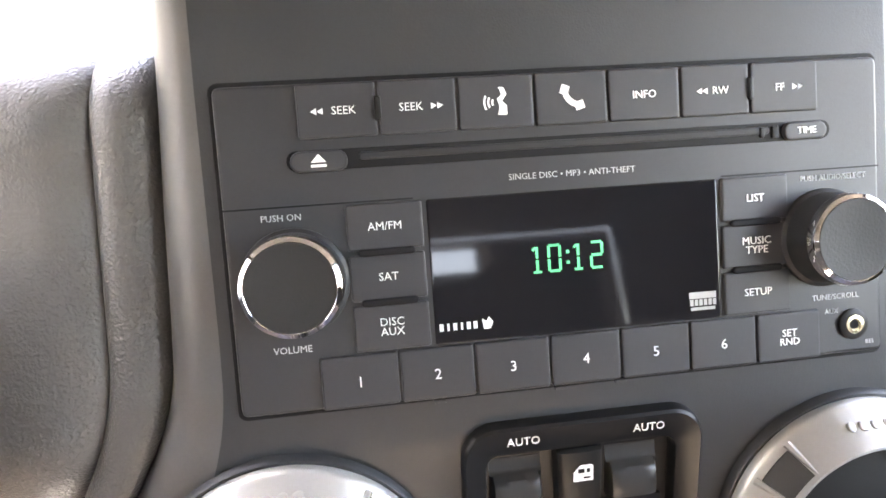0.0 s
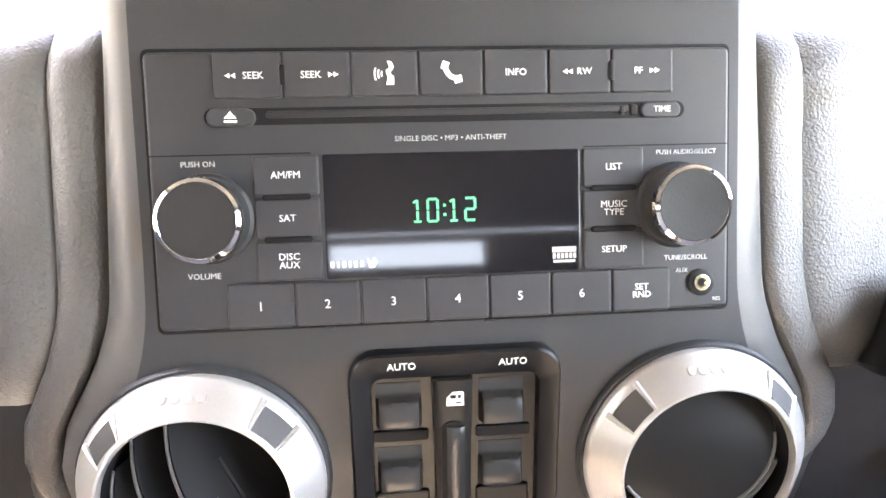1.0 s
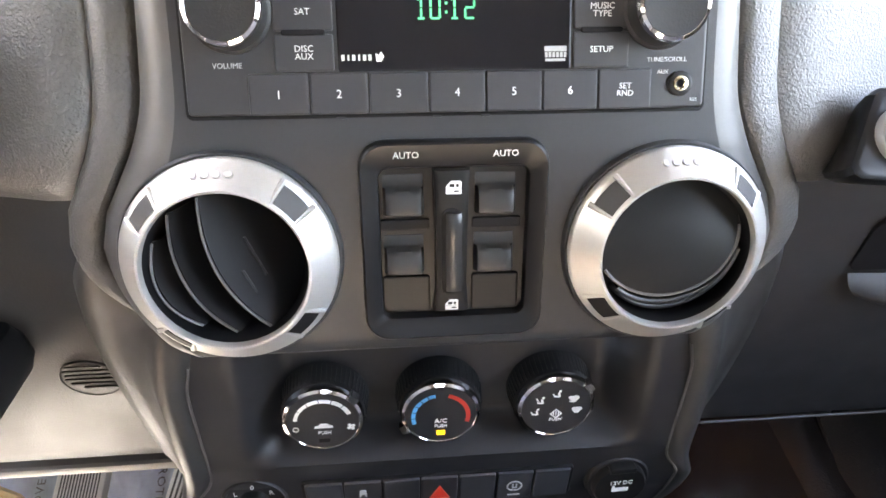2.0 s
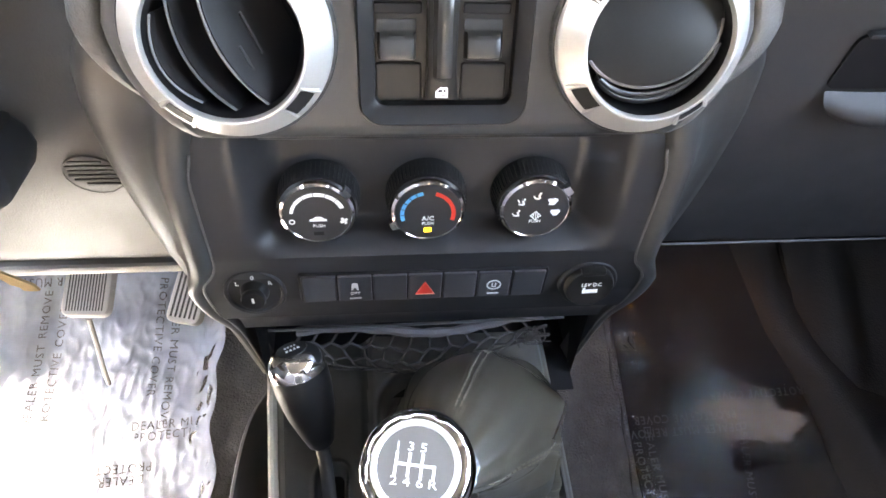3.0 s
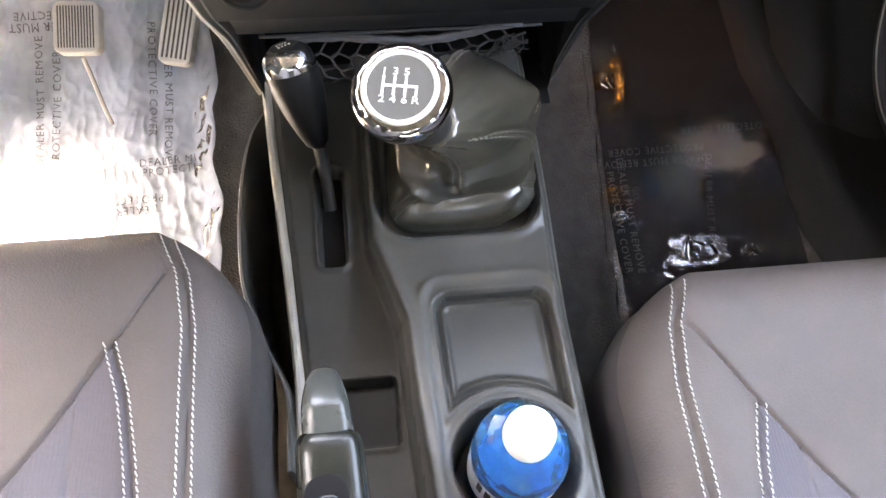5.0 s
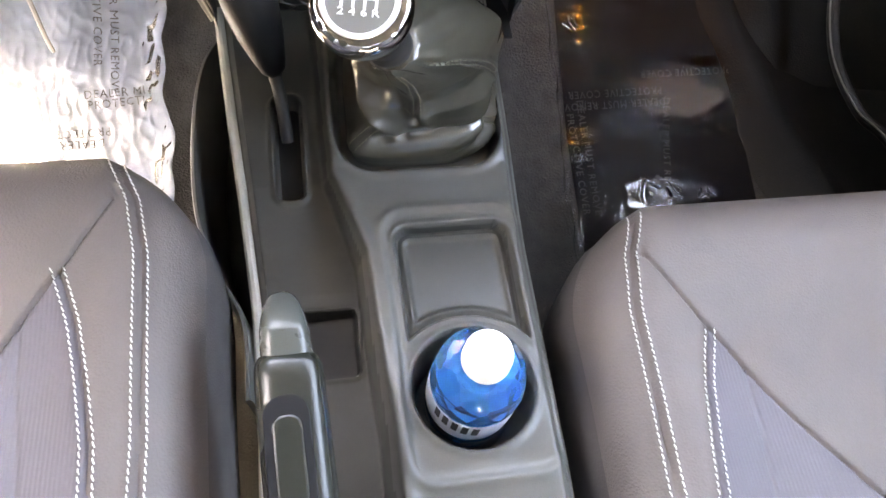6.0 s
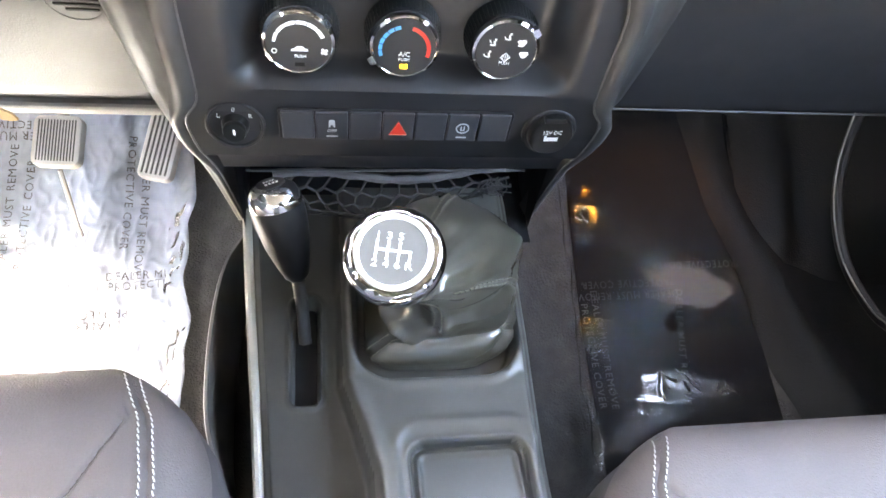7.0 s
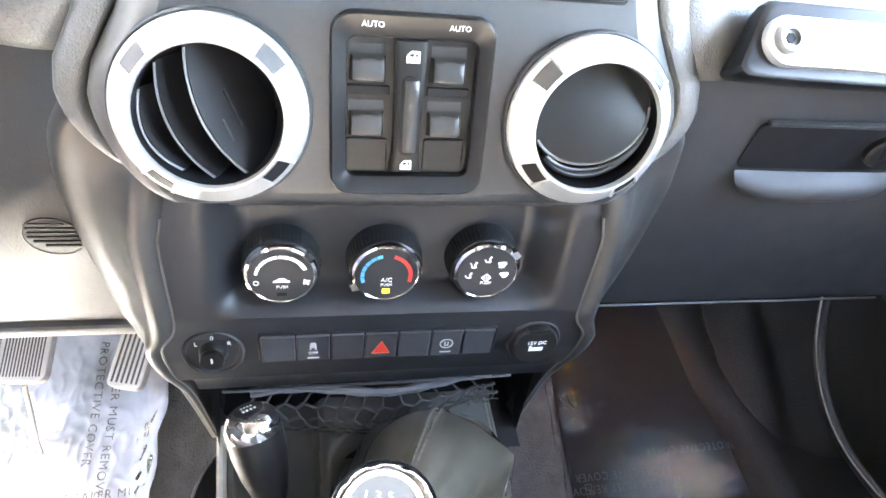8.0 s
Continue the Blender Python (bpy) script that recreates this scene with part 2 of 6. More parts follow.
def lathe(bm, m, prof, seg=40, cx=0.0, cy=0.0, cap0=True, cap1=True, wob=None):
    loops = []
    for r, d in prof:
        loops.append([m @ Vector((cx + r * math.cos(2 * math.pi * k / seg), cy + r * math.sin(2 * math.pi * k / seg), d)) for k in range(seg)])
    rings(bm, loops, cap0, cap1)
    return bm


def tube(bm, pts, r, seg=8, caps=True):
    pts = [Vector(p) for p in pts]
    radii = r if isinstance(r, (list, tuple)) else [r] * len(pts)
    loops, side = [], None
    for i, p in enumerate(pts):
        d = (pts[min(i + 1, len(pts) - 1)] - pts[max(i - 1, 0)]).normalized()
        if side is None:
            side = d.orthogonal().normalized()
        side = (side - d * side.dot(d)).normalized()
        up = d.cross(side)
        loops.append([p + radii[i] * (math.cos(2 * math.pi * k / seg) * side + math.sin(2 * math.pi * k / seg) * up) for k in range(seg)])
    rings(bm, loops, caps, caps)
    return bm


def curve(pts, n=8):
    """Points along a smooth line through pts."""
    pts = [Vector(p) for p in pts]
    ext = [2 * pts[0] - pts[1], *pts, 2 * pts[-1] - pts[-2]]
    out = []
    for a, b, c, d in zip(ext, ext[1:], ext[2:], ext[3:]):
        for k in range(n):
            t = k / n
            out.append(0.5 * (2 * b + (c - a) * t + (2 * a - 5 * b + 4 * c - d) * t * t + (3 * b - a - 3 * c + d) * t ** 3))
    return out + [pts[-1]]


def bar(bm, m, x, y, w, h, d, t=0.25, turn=0.0):
    """A thin raised mark on a drawing plane."""
    c, s = math.cos(radians(turn)), math.sin(radians(turn))
    pts = [(x + c * a - s * b, y + s * a + c * b) for a, b in ((-w / 2, -h / 2), (w / 2, -h / 2), (w / 2, h / 2), (-w / 2, h / 2))]
    rings(bm, [[m @ Vector((px_, py_, d)) for px_, py_ in pts], [m @ Vector((px_, py_, d + t)) for px_, py_ in pts]])
    return bm


def shape(bm, m, pts, d, t=0.25):
    rings(bm, [[m @ Vector((x, y, d)) for x, y in pts], [m @ Vector((x, y, d + t)) for x, y in pts]])
    return bm


def arc_band(bm, m, cx, cy, r0, r1, a0, a1, d, t=0.25, seg=None):
    n = seg or max(2, int(abs(a1 - a0) / 6))
    pts = [(cx + r1 * math.cos(radians(a0 + (a1 - a0) * k / n)), cy + r1 * math.sin(radians(a0 + (a1 - a0) * k / n))) for k in range(n + 1)]
    pts += [(cx + r0 * math.cos(radians(a1 + (a0 - a1) * k / n)), cy + r0 * math.sin(radians(a1 + (a0 - a1) * k / n))) for k in range(n + 1)]
    return shape(bm, m, pts, d, t)


def words(name, text, m, x, y, height, d, material, parent, label="", turn=0.0, stretch=1.0, space=1.0, follow=None):
    """Lettering with the built-in font, as a thin mesh centred at x, y on the drawing plane."""
    cu = bpy.data.curves.new(name, "FONT")
    cu.body, cu.size, cu.extrude, cu.align_x, cu.align_y = text, height / 0.72, 0.12, "CENTER", "CENTER"
    cu.space_character, cu.resolution_u, cu.space_line = space, 2, 0.85
    tmp = bpy.data.objects.new(name, cu)
    me = bpy.data.meshes.new_from_object(tmp)
    bpy.data.objects.remove(tmp)
    bpy.data.curves.remove(cu)
    off = origin(parent)
    place = m @ pose(x, y, d, 0, 0, turn) @ Matrix.Diagonal((stretch, 1, 1, 1))
    for v in me.vertices:
        p = place @ v.co
        if follow:
            p = follow(p)
        v.co = p * U - off
    me.materials.append(material)
    ob = new(name, me)
    ob.parent = parent
    return tagged(ob, label)


def smooth(a, b, x):
    t = min(1.0, max(0.0, (x - a) / (b - a)))
    return t * t * (3 - 2 * t)


def lerp(x, xs, ys):
    return float(np.interp(x, xs, ys))


def line(x, pts):
    """Straight runs through (x, y) pairs."""
    for (a, b), (c, d) in zip(pts, pts[1:]):
        if x <= c:
            return b + (d - b) * max(0.0, x - a) / (c - a)
    return pts[-1][1]


def sheet(bm, us, vs, fn):
    rows = [[bm.verts.new(fn(u, v)) for u in us] for v in vs]
    for a, b in zip(rows, rows[1:]):
        for i in range(len(us) - 1):
            bm.faces.new((a[i], a[i + 1], b[i + 1], b[i]))
    return bm


def box(bm, lo, hi, b=1.0):
    cx, cy = (lo[0] + hi[0]) / 2, (lo[1] + hi[1]) / 2
    return slab(bm, Matrix.Identity(4), cx, cy, hi[0] - lo[0], hi[1] - lo[1], min(b * 2, 4), lo[2], hi[2], b, 2)


B = bmesh.new


# ---------------------------------------------------------------- car shell and floor
def floor_z(x, y):
    """Footwell floor: nearly level under the seats, rising to the toe board."""
    return lerp(y, [-900, -150, 0, 120, 260, 420], [70, 78, 112, 160, 235, 360])


bm = B()
sheet(bm, np.linspace(-720, 720, 60), np.linspace(-900, 420, 70), lambda x, y: Vector((x, y, floor_z(x, y) + 95 * math.exp(-(x / 118) ** 6) * smooth(420, 300, y))))
part("floor", bm, CARPET)
tagged(bpy.data.objects["floor"], "black carpet over the footwells and tunnel", "floor", kind="structure")


def shell_slab(name, label, category, lo, hi, material):
    ob = part(name, box(B(), lo, hi, 4.0), material)
    return tagged(ob, label, category, kind="structure")


# shell out of view; its window openings are sized to shape the light
shell_slab("roof_panel", "dark soft roof lining above the cabin", "ceiling", (-640, -1500, 1120), (640, 205, 1150), BODY)
shell_slab("tailgate", "grey tailgate below the back window", "wall", (-640, -1540, 60), (640, -1504, 1026), BODY)
shell_slab("wall_rear_upper", "grey rear wall above the back window", "wall", (-640, -1540, 1100), (640, -1504, 1118), BODY)
# unseen blocks, added to narrow the back window's light and reflection
for lo_, hi_ in ((-640, -180), (250, 640)):
    shell_slab("rear_light_block", "grey unseen block added to narrow the back window", "wall", (lo_, -1540, 1030), (hi_, -1504, 1096), BODY)
shell_slab("firewall", "dark bulkhead in front of the footwells", "wall", (-760, 424, 60), (760, 450, 640), DARKDOOR)
for s_, side_ in ((-1, "left"), (1, "right")):
    lo, hi = sorted((s_ * 672, s_ * 639))
    shell_slab("windscreen_pillar_" + side_, "grey windscreen pillar", "pillar", (lo, 200, 640), (hi, 250, 1121), BODY)
    shell_slab("door_pillar_" + side_, "grey body pillar behind the front door", "pillar", (lo, -902, 60), (hi, -760, 1121), BODY)
    # right wall closed up to its rail to keep light off the display
    shell_slab("wall_rear_" + side_, "grey unseen rear side wall, raised to limit the light", "wall", (lo, -1500, 60), (hi, -902, 900 if s_ < 0 else 1016), BODY)
    shell_slab("roof_rail_" + side_, "grey rail above the side windows", "rail", (lo, -1500, 1020), (hi, -902, 1121), BODY)
    shell_slab("door_rail_" + side_, "grey rail above the front door", "rail", (lo, -760, 1076), (hi, 200, 1121), BODY)
# unseen doors, their tops set to limit light from the sides
shell_slab("door_right", "closed dark plastic passenger door below its window", "door", (600, -758, 60), (640, 420, 685), DARKDOOR)
shell_slab("door_left", "closed dark plastic driver's door below its window", "door", (-640, -758, 60), (-600, 420, 600), DARKDOOR)
# unseen panel, added over the window's rear part to shade the seat
shell_slab("left_window_block", "dark unseen panel added to shade the driver's seat", "door", (-668, -758, 602), (-643, -300, 1074), DARKDOOR)
# unseen wall, added to block low sky on the left and bounce some light
shell_slab("sky_block_wall", "plain grey unseen wall added to block the low sky", "wall", (-3400, -9000, -380), (-3100, 9000, 2700), mat("grey_render", (0.38, 0.375, 0.36), 0.9, grain=0.01, bump=0.4))
bm = B()
sheet(bm, (-60000, 60000), (-60000, 60000), lambda x, y: Vector((x, y, -380)))
part("ground", bm, mat("pale_concrete", (0.36, 0.35, 0.33), 0.9, grain=0.02, bump=0.3))
tagged(bpy.data.objects["ground"], "pale concrete ground outside the car", "ground", kind="structure")


# ---------------------------------------------------------------- centre stack
STACK_Z = [490, 496, 504, 510, 550, 587, 600, 682, 720, 780]
STACK_Y = [6, -8, -19, -20, -12, -4.5, 0, 32, 47, 80]


def stack_y(z):
    return lerp(z, STACK_Z, STACK_Y)


# half widths of the face and of the whole bezel, straight beside the radio and round below the vents
WIDTHS = curve([(775, 98, 111), (694, 99, 112), (650, 99, 114), (616, 99, 115.5), (600, 100, 117), (585, 104, 122), (572, 111, 129), (560, 117, 136)], 5)
for k in range(17):
    a = radians(2 + 88 * k / 16)
    WIDTHS.append(Vector((549 - 54 * math.sin(a), 84 + 36.5 * math.cos(a), 84 + 55.5 * math.cos(a))))

stack = thing("center_stack", "dark grey moulded plastic centre stack of a dashboard", "dashboard panel", (0, 40, 490))
bm = B()
WZ = sorted((w.x, w.y, w.z) for w in WIDTHS)


def face_w(z):
    return lerp(z, [w[0] for w in WZ], [w[1] for w in WZ])


def opened(x, z):
    """True where the face is cut out for a vent or the window switches."""
    return math.hypot(abs(x) - 85.4, z - 549) < 31 or (abs(x - 0.2) < 30 and 517.5 < z < 581.5)


zs = np.linspace(495, 775, 140)
ks = np.linspace(-1, 1, 90)
grid = [[bm.verts.new((face_w(z) * k, stack_y(z), z)) for k in ks] for z in zs]
for j in range(len(zs) - 1):
    for i in range(len(ks) - 1):
        c = (grid[j][i].co + grid[j + 1][i + 1].co) / 2
        if not opened(c.x, c.z):
            bm.faces.new((grid[j][i], grid[j][i + 1], grid[j + 1][i + 1], grid[j + 1][i]))
for v in [v for v in bm.verts if not v.link_faces]:
    bm.verts.remove(v)
part("face_panel", bm, FACE, stack)
for side in (-1, 1):
    bm = B()
    loops = []
    for z, wf, wo in WIDTHS:
        y = stack_y(z)
        row = [Vector((side * wf, y, z))]
        for k in range(1, 9):
            a = radians(90 * k / 8)
            row.append(Vector((side * (wf + (wo - wf) * math.sin(a)), y + 20 * (1 - math.cos(a)), z)))
        row.append(Vector((side * wo, y + 75, z)))
        loops.append(row)
    rings(bm, loops, closed=False)
    part("side_bezel", bm, TRIM, stack, "lighter grey satin rounded edge")

# edge of the face between the vents, rolled back underneath
bm = B()
loops = []
for dy, dz in ((0, 0), (0.5, -1.6), (2.5, -3.4), (6, -4.4), (30, -4.6)):
    loops.append([Vector((84 * k, stack_y(495) + dy, 495 + dz)) for k in np.linspace(-1, 1, 30)])
rings(bm, loops, closed=False)
part("lower_roll", bm, FACE, stack)

# lower legs of the bezel, one each side of the climate panel
LEG_IN = curve([(-108, 4, 512), (-116, 2, 492), (-119.5, 0, 476), (-122, 0, 464), (-122, 0, 438), (-121.5, 0, 409), (-123.8, 0, 398), (-130, 0, 389), (-132, 2, 379), (-130, 8, 355), (-126, 14, 338), (-121, 18, 318), (-112, 24, 262)], 6)
LEG_OUT = curve([(-150, 20, 546), (-166, 26, 520), (-174, 36, 497), (-177, 42, 475), (-176, 48, 445), (-173, 54, 414), (-171, 60, 390), (-169, 66, 368), (-166, 70, 352), (-156, 58, 336), (-148, 44, 327), (-134, 34, 310), (-120, 34, 254)], 6)
for side in (-1, 1):
    bm = B()
    loops = []
    for a, b in zip(LEG_IN, LEG_OUT):
        row = [a + Vector((4, 14, 0)), a + Vector((0.6, 2.5, 0)), a]
        for k in range(1, 13):
            t = k / 12
            p = a.lerp(b, t)
            amp = lerp(a.z, [250, 330, 372, 400, 440, 500], [2, 4, 9, 10, 9, 6])
            bulge = amp * (math.exp(-((t - 0.16) / 0.15) ** 2) + 0.75 * math.exp(-((t - 0.86) / 0.14) ** 2) + 0.25 * math.sin(math.pi * t))
            row.append(p + Vector((-bulge * 0.35, -bulge, 0)))
        row += [b + Vector((0.5, 4, 0)), b + Vector((2, 90, 0))]
        loops.append([Vector((v.x * -side, v.y, v.z)) for v in row])
    rings(bm, loops, closed=False)
    part("lower_leg", bm, LEG, stack, "grey satin leg of the bezel", angle=80)
    # paler tube carries the bright highlight of the leg's inner edge
    part("leg_edge", tube(B(), [Vector((-side * p.x, p.y - 0.6, p.z)) for p in LEG_IN[10:]], 0.7, 6), TRIM, stack, "thin pale edge of the leg, its highlight put into the colour")


# ---------------------------------------------------------------- padded dash beside the stack
dash = thing("dashboard", "grained dark grey vinyl dashboard with padded edges", "dashboard", (0, 120, 500))


def bead_w(z):
    return lerp(z, [495, 503, 515, 535, 560, 600, 640], [1.5, 4, 8, 12, 15, 17.5, 18.5])


for side in (-1, 1):
    bm = B()
    loops = []
    roll = [(660 + 28 * math.sin(radians(a)), 28 * (1 - math.cos(radians(a)))) for a in (90, 75, 60, 45, 30, 15)]
    rows_ = [(688, 200.0)] + roll + [(z, 0.0) for z, wf, wo in WIDTHS if z < 655]
    for z, back in rows_:
        wo = lerp(z, [v[0] for v in WZ], [v[2] for v in WZ])
        w, y = bead_w(z), stack_y(min(z, 660)) + 8 + 8 * smooth(540, 500, z) + back
        if side < 0:
            pts = [(-1.2, 18), (0.0, 10), (0.06 * w, 6.5), (0.16 * w, 4.6), (0.35 * w, 3.6), (0.6 * w, 3.9), (0.8 * w, 5.2), (0.93 * w, 7.4), (w, 10), (w + 0.5, 60)]
        else:
            pts = [(-1.2, 18), (0.0, 9), (0.06 * w, 6.4), (0.16 * w, 5.2), (0.35 * w, 4.9), (0.6 * w, 5.6), (0.8 * w, 6.4), (0.93 * w, 7.2), (w, 8.2), (w + 0.5, 60)]
        loops.append([Vector((side * (wo + a), y + b, z)) for a, b in pts])
    rings(bm, loops, closed=False)
    part("edge_bead", bm, PAD, dash, "grained padded bead along the centre stack")
    # padded face: rolls back over its top edge towards the windscreen, and under at the bottom
    bm = B()
    loops = []
    low, r_low, r_top = (552, 36, 28) if side < 0 else (556, 22, 28)
    rows_ = [(660 + r_top, 700.0), (660 + r_top, 200.0), (660 + r_top, 80.0)]
    rows_ += [(660 + r_top * math.sin(radians(a)), r_top * (1 - math.cos(radians(a)))) for a in range(90, 0, -9)]
    rows_ += [(z, 0.0) for z in np.linspace(660, low + r_low + 2, 34)]
    rows_ += [(low + r_low * (1 - math.sin(radians(a))), r_low * (1 - math.cos(radians(a)))) for a in range(0, 91, 9)]
    for z, back in rows_:
        wo = lerp(z, [w[0] for w in WZ], [w[2] for w in WZ]) + bead_w(z) - 1
        y = stack_y(min(z, 660)) + 7 + min(back, r_top + 420)
        rise = 0.10 * max(0.0, back - r_top)
        pts = [(0, 12) if side < 0 else (0, 9.0), (3, 9.5) if side < 0 else (3, 8.4), (8, 8), (16, 8.5), (30, 12), (60, 19), (110, 30), (180, 40), (300, 50), (460, 76)]
        loops.append([Vector((side * (wo + a), y + b, z - rise * 0.2)) for a, b in pts])
    loops.append([v + Vector((0, 70, 4)) for v in loops[-1]])
    rings(bm, loops, closed=False)
    part("padded_panel", bm, PAD, dash)
bm = B()
sheet(bm, np.linspace(-128, 128, 20), np.linspace(0, 1, 20), lambda x, t: Vector((x, 66 + 420 * t, 776 + 26 * math.sin(t * 2.2) - 60 * t - 0.0014 * x * x)))
part("dash_top", bm, PAD, dash)


# driver's knee panel
knee = thing("knee_panel", "grained grey plastic knee panel under the steering column", "trim panel", (-300, 70, 340))


def knee_y(z):
    return lerp(z, [334, 432, 465, 500, 540, 600], [73, 50, 47, 56, 72, 96])


bm = B()
loops = []
for z in list(np.linspace(600, 345, 26)) + [340, 336, 334, 334]:
    edge = lerp(z, [334, 345, 385, 430, 470, 515, 600], [-160, -160, -163, -166, -166, -150, -130])
    y = knee_y(z) + (0 if z > 341 else (3 if z > 338 else 6))
    loops.append([Vector((edge + (-560 - edge) * k / 24, y, z)) for k in range(25)])
loops[-1] = [v + Vector((0, 60, 4)) for v in loops[-1]]
rings(bm, loops, closed=False)
part("panel_skin", bm, KNEE, knee)
bm = B()
loops = []
for z, y in ((334.5, 80), (334, 74), (332.5, 72.4), (330, 72), (325, 73.5), (322.5, 76), (322, 100)):
    loops.append([Vector((-154 + (-560 + 154) * k / 24, y, z)) for k in range(25)])
rings(bm, loops, closed=False)
part("lower_lip", bm, LIP, knee, "paler folded lower lip")
KM = plane((-192, knee_y(431), 431), (1, 0, 0), (0, -0.229, 0.973))
for k in range(6):
    w = (19, 26, 28, 28, 26, 19)[k]
    part("speaker_slot", slab(B(), KM, (-1, 0, 1, 0, 1, 3)[k], 12 - 3.9 * k, w, 1.8, 0.8, 0.2, 0.9, 0.4, 3), HOLE, knee)
bm = B()
lathe(bm, KM, [(16.6, -1), (16.6, 0.3), (16, 0.5), (15.6, 0.2)], 32, cap0=False, cap1=False)
part("grille_rim", bm, KNEE, knee)

# steering column end with its lock, seen past the stack's edge
column = thing("steering_column", "black plastic steering column shroud with a key lock", "steering column", (-250, 0, 520))
CM = plane((-210, 12, 618), (1, 0, 0), (0, 0.34, 0.94)) @ Matrix.Diagonal((0.82, 0.82, 1, 1))
bm = B()
lathe(bm, CM, [(35, -30), (35.5, 8), (34.6, 11), (33, 11.5), (31.5, 8), (29, -6)], 48, cap0=False)
part("shroud", bm, RUBBER, column)
part("rim", lathe(B(), CM, [(35.4, 7), (36.6, 8.5), (36.2, 10.4), (35.0, 10.4)], 48, cap0=False, cap1=False), STEEL, column, "thin bright rim")
bm = B()
loops = []
for z, w in ((446, 10), (447.5, 18), (452, 25), (462, 29), (472, 27), (478, 22), (480, 12)):
    loops.append([Vector((-236 + x, 20 + y, z)) for x, y in rrect(0, 0, 2 * w, 50, 9, 0, 4)])
rings(bm, loops)
part("lower_cover", bm, RUBBER, column)

# bulk of the column out of view, added to shade the upper knee panel
bm = B()
loops = []
for y, w, h in ((70, 70, 62), (20, 74, 68), (-60, 76, 70), (-150, 70, 64), (-190, 60, 56), (-196, 44, 42)):
    loops.append([Vector((-346 + a, y, 530 + 0.22 * (20 - y) + b)) for a, b in rrect(0, 0, 2 * w, 2 * h, 26, 0, 5)])
rings(bm, loops)
part("column_light_block", bm, RUBBER, column)

# hanging key
key = thing("ignition_key", "worn brass-coloured key hanging below the dash", "key", (-262, 38, 355))
KY = plane((-265, 38, 364), (0.86, -0.2, -0.38), (0.4, 0, 0.9))
bm = B()
shape(bm, KY, [(-26, -3), (2, -3.4), (6, -5), (12, -4), (15, -5.4), (20, -3), (24, 0), (20, 3), (-26, 3)], 0, 1.8)
part("blade", bm, mat("dull_brass", (0.35, 0.27, 0.16), 0.45, metal=0.8), key)
bm = B()
lathe(bm, KY, [(12, -2), (13, 0), (12, 4)], 24, cx=-36)
part("bow", bm, RUBBER, key)

# passenger side panel, glove box and grab bar


def pas_y(z):
    return lerp(z, [330, 345, 466, 540, 600, 640], [74, 70, 42, 28, 26, 40])


bm = B()
loops = []
for z in list(np.linspace(580, 348, 24)) + [344, 341, 340]:
    edge = lerp(z, [340, 400, 470, 520, 580], [138, 138, 140, 136, 130])
    y = pas_y(z) + (0 if z > 345 else 4)
    loops.append([Vector((edge + (600 - edge) * k / 24, y, z)) for k in range(25)])
loops[-1] = [v + Vector((0, 60, 3)) for v in loops[-1]]
rings(bm, loops, closed=False)
LOWER = mat("black_lower_plastic", (0.022, 0.022, 0.023), 0.55, grain=0.0006, bump=0.2)
part("lower_panel", bm, LOWER, dash, "smooth dark panel over the passenger footwell")
# slightly paler tube along the panel's lower edge
bm = B()
tube(bm, [(x, pas_y(345) - 1.5, 344.5) for x in np.linspace(140, 440, 12)], 0.9, 6)
part("lower_seam", bm, LEG, dash, "paler lower edge")

glove = thing("glove_box_handle", "dark recessed glove box handle with a flared lip", "handle", (300, 40, 470))
GM = plane((277, pas_y(500), 500), (1, 0, 0), (0, -0.215, 0.977))
# raised slab, no hollow behind it; the recess's shade is only its black
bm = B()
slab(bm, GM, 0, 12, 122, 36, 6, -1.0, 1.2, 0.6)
part("recess", bm, HOLE, glove, "raised black slab with a recess's shade as its colour")
bm = B()
slab(bm, GM, 0, 31.5, 118, 3.0, 1.4, 0.5, 4.5, 1.0)
part("upper_edge", bm, FACE, glove)
bm = B()
us = np.linspace(-1, 1, 25)
sheet(bm, us, np.linspace(0, 1, 9), lambda u, t: GM @ Vector((u * (61 - 16 * t ** 2.2), -6 - 24 * t * (1 - 0.25 * u ** 4), 1.5 + 13 * math.sin(math.pi * (0.15 + 0.8 * (1 - t))) * (1 - 0.5 * u ** 4))))
part("pull_lip", bm, LOWER, glove, "slightly lighter grey curved pull lip")
bm = B()
lathe(bm, GM, [(11, 1), (11, 5), (9.5, 6.5), (8, 6), (8, 5.5)], 24, cx=33, cy=12)
part("lock_barrel", bm, SWITCH, glove)
bm = B()
bar(bm, GM, 33, 12, 2.0, 9, 5.6, 0.5, 20)
part("key_slot", bm, HOLE, glove)

grab = thing("grab_bar", "black grab bar with a bright silver insert", "grab handle", (300, 0, 560))
HM = plane((170, -2, 586), (1, 0, -0.02), (0, 0.62, 0.78))
OUT = [(-15, -15), (-12, -17), (0, -18), (320, -20), (320, 21), (2, 21), (-3, 18), (-16, -12)]
bm = B()
loops = []
for s_, d in ((0.7, -22), (0.92, -8), (1.0, 0), (0.985, 2.5), (0.96, 4.2), (0.90, 5.0), (0.84, 5.2)):
    loops.append([HM @ Vector((150 + (px_ - 150) * (1 - (1 - s_) * 0.16), py_ * s_, d)) for px_, py_ in OUT])
rings(bm, loops)
part("bar_body", bm, FRAME, grab, angle=28)
bm = B()
slab(bm, HM, 95, 0, 200, 24, 12, 4, 9.5, 1.5, 6)
part("insert", bm, SILVER, grab, "bright satin silver insert")
bm = B()
lathe(bm, HM, [(7.5, 9), (7.5, 12), (6.4, 13), (4.2, 13), (3.8, 11.2)], 24, cx=6)
